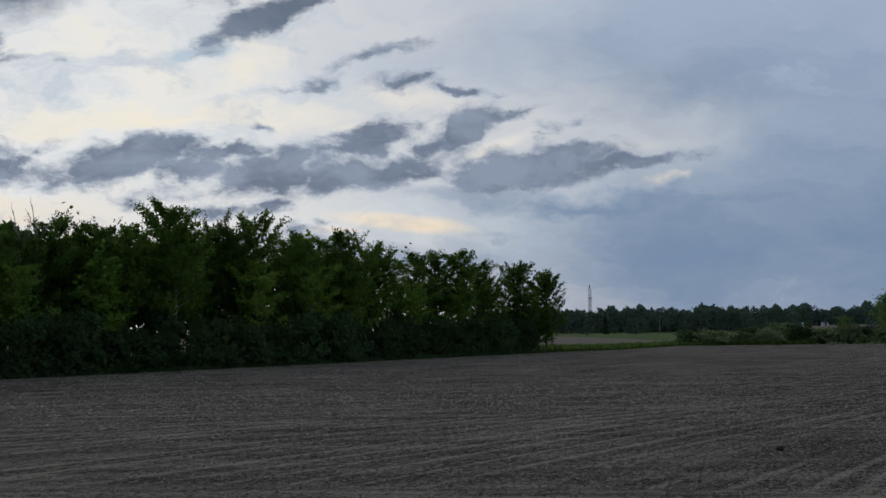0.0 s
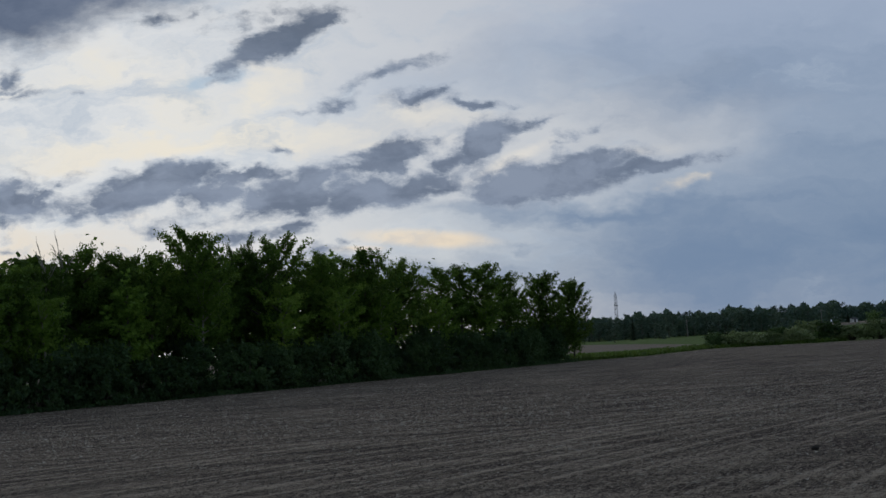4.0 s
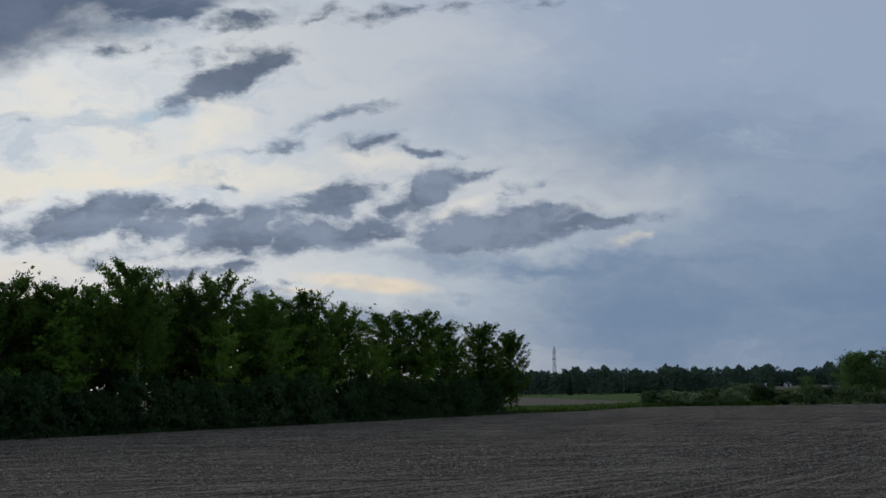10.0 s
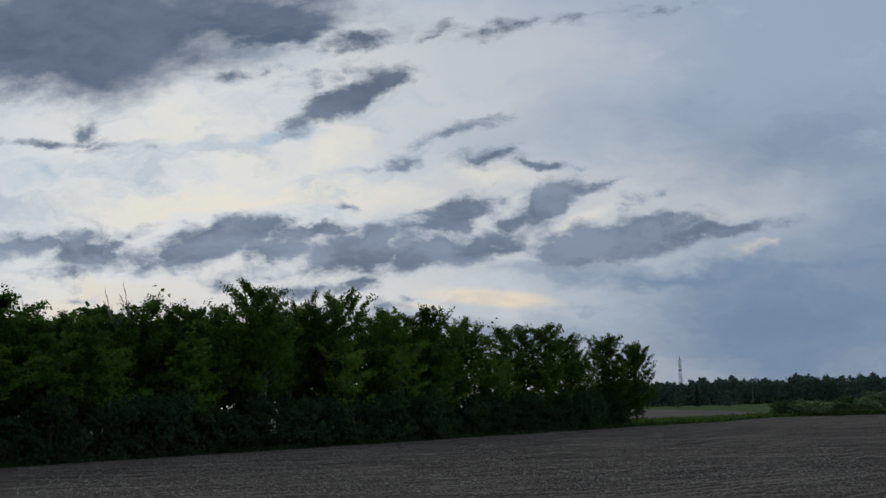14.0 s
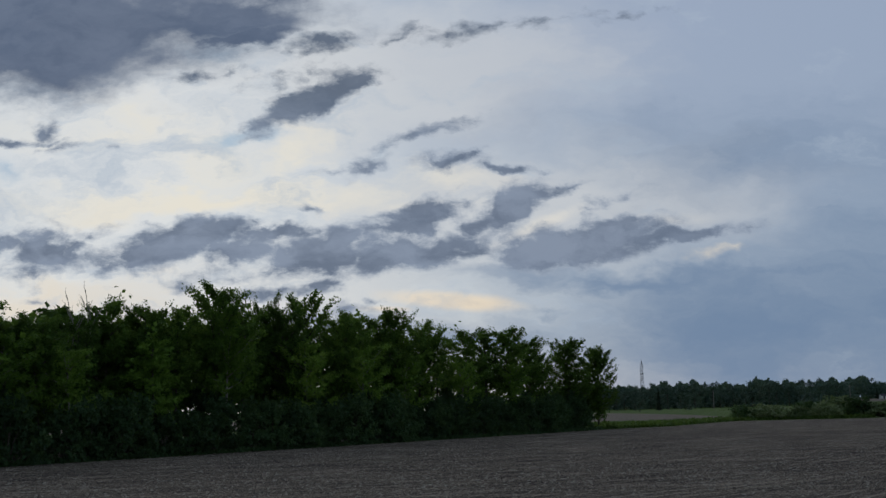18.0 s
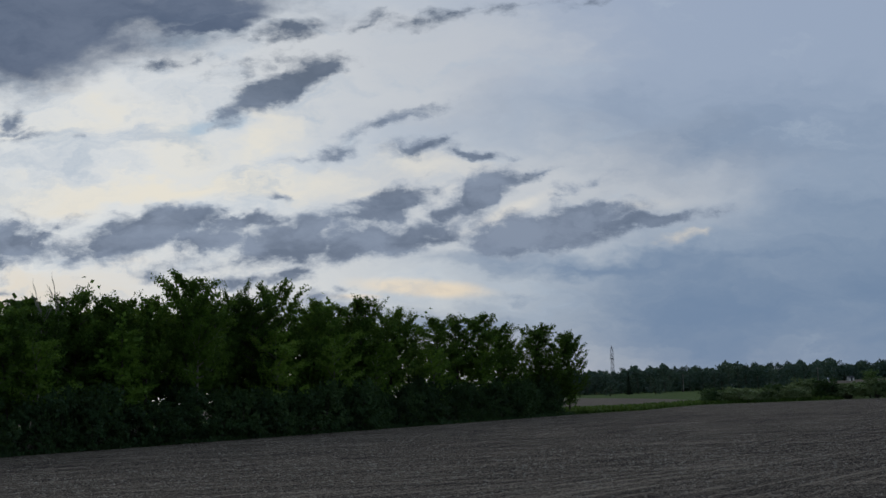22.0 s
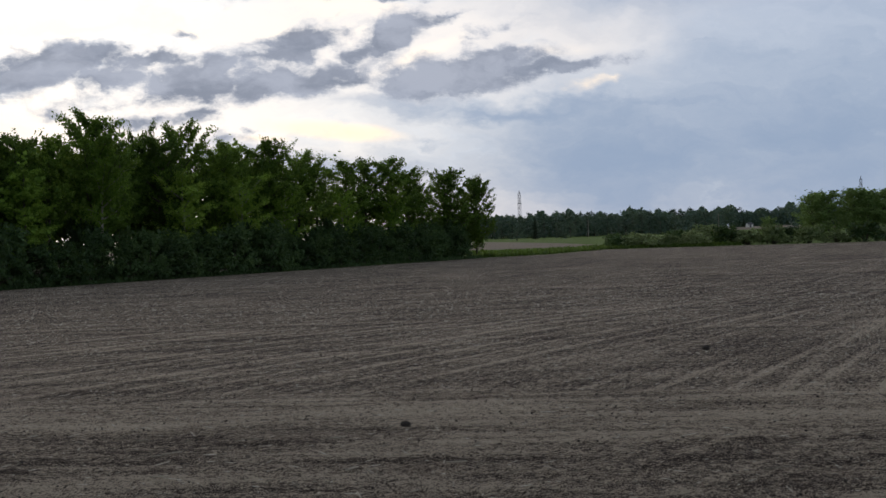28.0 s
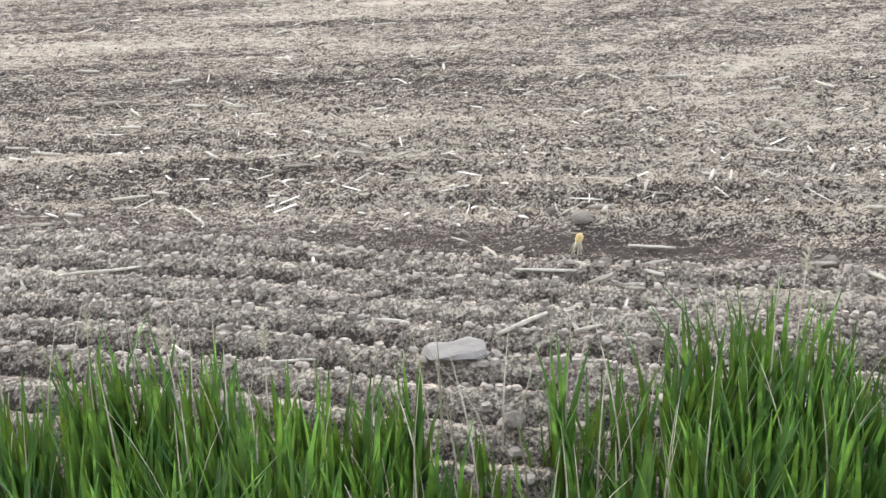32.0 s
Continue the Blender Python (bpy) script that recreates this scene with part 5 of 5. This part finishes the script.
clod(4.83, 17.95, 0.12, CLOD_DARK, "dark moist clod lying alone on the pale field")


def stump(x, y):
    """Pulled-up maize root crown: a bulb with pale roots, standing on end."""
    foot = new("maize_stump")
    foot.matrix_world = pose(x, y, surface(x, y), 0, 8, 0)
    v, f = tube([(0, 0, 0.040), (0, 0, 0.052), (0.002, 0, 0.068), (0.004, 0, 0.078)], (0.008, 0.014, 0.015, 0.007), 9)
    part("bulb", mesh_of("bulb", v, f, COB, True), foot, "yellow rounded butt")
    for k in range(7):
        a = k * 0.9 + r.uniform(-0.2, 0.2)
        e = (0.028 * math.cos(a), 0.028 * math.sin(a), -0.005)
        v, f = tube([(0, 0, 0.06), (e[0] * 0.35, e[1] * 0.35, 0.035), e], (0.006, 0.005, 0.002), 5)
        part("root", mesh_of("root", v, f, STRAW, True), foot)
    return tagged(foot, "yellow maize root crown with pale roots on soil", "stump")


stump(0.913, 4.15)


def seed_head(x, y, h, lean):
    """Dry grass stem with a fluffy plume."""
    foot = new("seed_head")
    foot.matrix_world = pose(x, y, land(x, y))
    v, f = tube([(0, 0, -0.02), (lean * 0.3, 0, h * 0.6), (lean, 0, h)], (0.0025, 0.002, 0.0012), 5)
    part("stem", mesh_of("stem", v, f, STRAW), foot)
    tuftp = Pile()
    for k in range(60):
        t = r.uniform(0.84, 1.0)
        a = r.uniform(0, 6.28)
        p = (lean * t * t, 0, h * t)
        q = 0.016 * (1.1 - abs(t - 0.9) * 6)
        tuftp.add(tube([p, (p[0] + q * math.cos(a), q * math.sin(a), p[2] + 0.012)], (0.0016, 0.0006), 3))
    part("plume", tuftp.mesh("plume", STRAW), foot, "pale fluffy plume")
    return tagged(foot, "dry pale grass stem with a fluffy seed plume", "grass stem", "seed heads")


seed_head(-0.58, 2.72, 0.48, 0.02)
seed_head(-0.37, 2.70, 0.43, -0.02)
seed_head(-0.165, 2.70, 0.41, 0.01)
seed_head(1.15, 2.70, 0.52, 0.02)

# verge grass
def blade(r, x, y, h, w, lean, turn):
    """A grass blade: a folded strip that arches over."""
    vs, fs = [], []
    dx, dy = math.cos(turn), math.sin(turn)
    n = 5
    z0 = land(x, y) - 0.02
    for i in range(n + 1):
        t = i / n
        off = lean * t * t
        z = z0 + h * (t - 0.25 * abs(lean) * t * t)
        ww = w * (1 - t ** 2.2) * 0.5 + 0.0006
        cx, cy = x + dx * off, y + dy * off
        vs += [(cx - dy * ww, cy + dx * ww, z), (cx + dy * ww, cy - dx * ww, z)]
        if i:
            b = 2 * i
            fs.append((b - 2, b - 1, b + 1, b))
    return vs, fs


grass = Pile()
dry = Pile()


def tuft(x, y, n, h, spread, w=0.017):
    for k in range(n):
        hh = h * r.uniform(0.55, 1.1)
        a = r.uniform(0, 2 * math.pi)
        grass.add(blade(r, x + r.gauss(0, spread), y + r.gauss(0, spread * 0.7), hh, w * r.uniform(0.6, 1.2), r.uniform(0.02, 0.26) * hh * (2.2 if r.random() < 0.12 else 1.2), a))


b = -0.50
while b < 0.80:
    # dense by the ditch, thin where stones show, tall in one clump
    k = b * 2.6
    lush, tall = (1.15, 0.35) if k < -0.05 else (0.95, 0.28) if k < 0.24 else (0.22, 0.17) if k < 0.48 else (0.42, 0.20) if k < 0.86 else (1.2, 0.37) if k < 1.22 else (0.7, 0.26)
    for y in (2.0, 2.12, 2.24, 2.36, 2.48, 2.60, 2.70):
        if y > 2.52 + 0.20 * lush:
            continue
        tuft(b * y + r.uniform(-0.05, 0.05), y + r.uniform(-0.07, 0.07), round(9 * lush + r.random()), tall * r.uniform(0.7, 1.1), 0.045, r.uniform(0.014, 0.026))
    b += 0.022
for cx, cy, n, h in ((0.53, 2.62, 16, 0.37), (0.55, 2.50, 14, 0.32), (0.69, 2.62, 13, 0.30), (0.71, 2.55, 12, 0.26), (0.80, 2.62, 9, 0.27), (0.34, 2.6, 8, 0.22), (0.15, 2.66, 14, 0.30),
                     (-0.33, 2.75, 12, 0.34), (-0.46, 2.78, 12, 0.36), (-0.62, 2.74, 12, 0.34), (-0.56, 2.82, 12, 0.44), (-0.48, 2.80, 12, 0.42), (-0.64, 2.84, 9, 0.40), (0.92, 2.72, 18, 0.42), (1.02, 2.70, 18, 0.42), (1.10, 2.72, 20, 0.42), (1.19, 2.66, 16, 0.40), (1.28, 2.60, 8, 0.30)):
    tuft(cx, cy, n, h, 0.028, 0.018)
for k in range(4200):
    # the verge goes on to both sides and behind, shorter
    x, y = r.uniform(-4.2, 4.6), r.uniform(-1.6, 2.55)
    if -1.6 < x < 2.4 and y > 1.9 or math.hypot(x, y) < 0.5:
        continue
    hh = r.uniform(0.10, 0.24)
    grass.add(blade(r, x, y, hh, r.uniform(0.012, 0.022), r.uniform(0.02, 0.4) * hh, r.uniform(0, 2 * math.pi)))
tagged(new("verge_grass", grass.mesh("verge_grass", GRASS)), "lush green grass of the verge beside the field", "grass", kind="stuff")
for k in range(260):
    x = r.uniform(-1.4, 2.2)
    y = r.uniform(2.1, 2.95)
    dry.add(blade(r, x, y, r.uniform(0.2, 0.5), 0.004, r.uniform(0.02, 0.15), r.uniform(0, 6.28)))
tagged(new("dry_grass", dry.mesh("dry_grass", STRAW)), "dead straw-coloured stems between the green grass", "grass", kind="stuff")
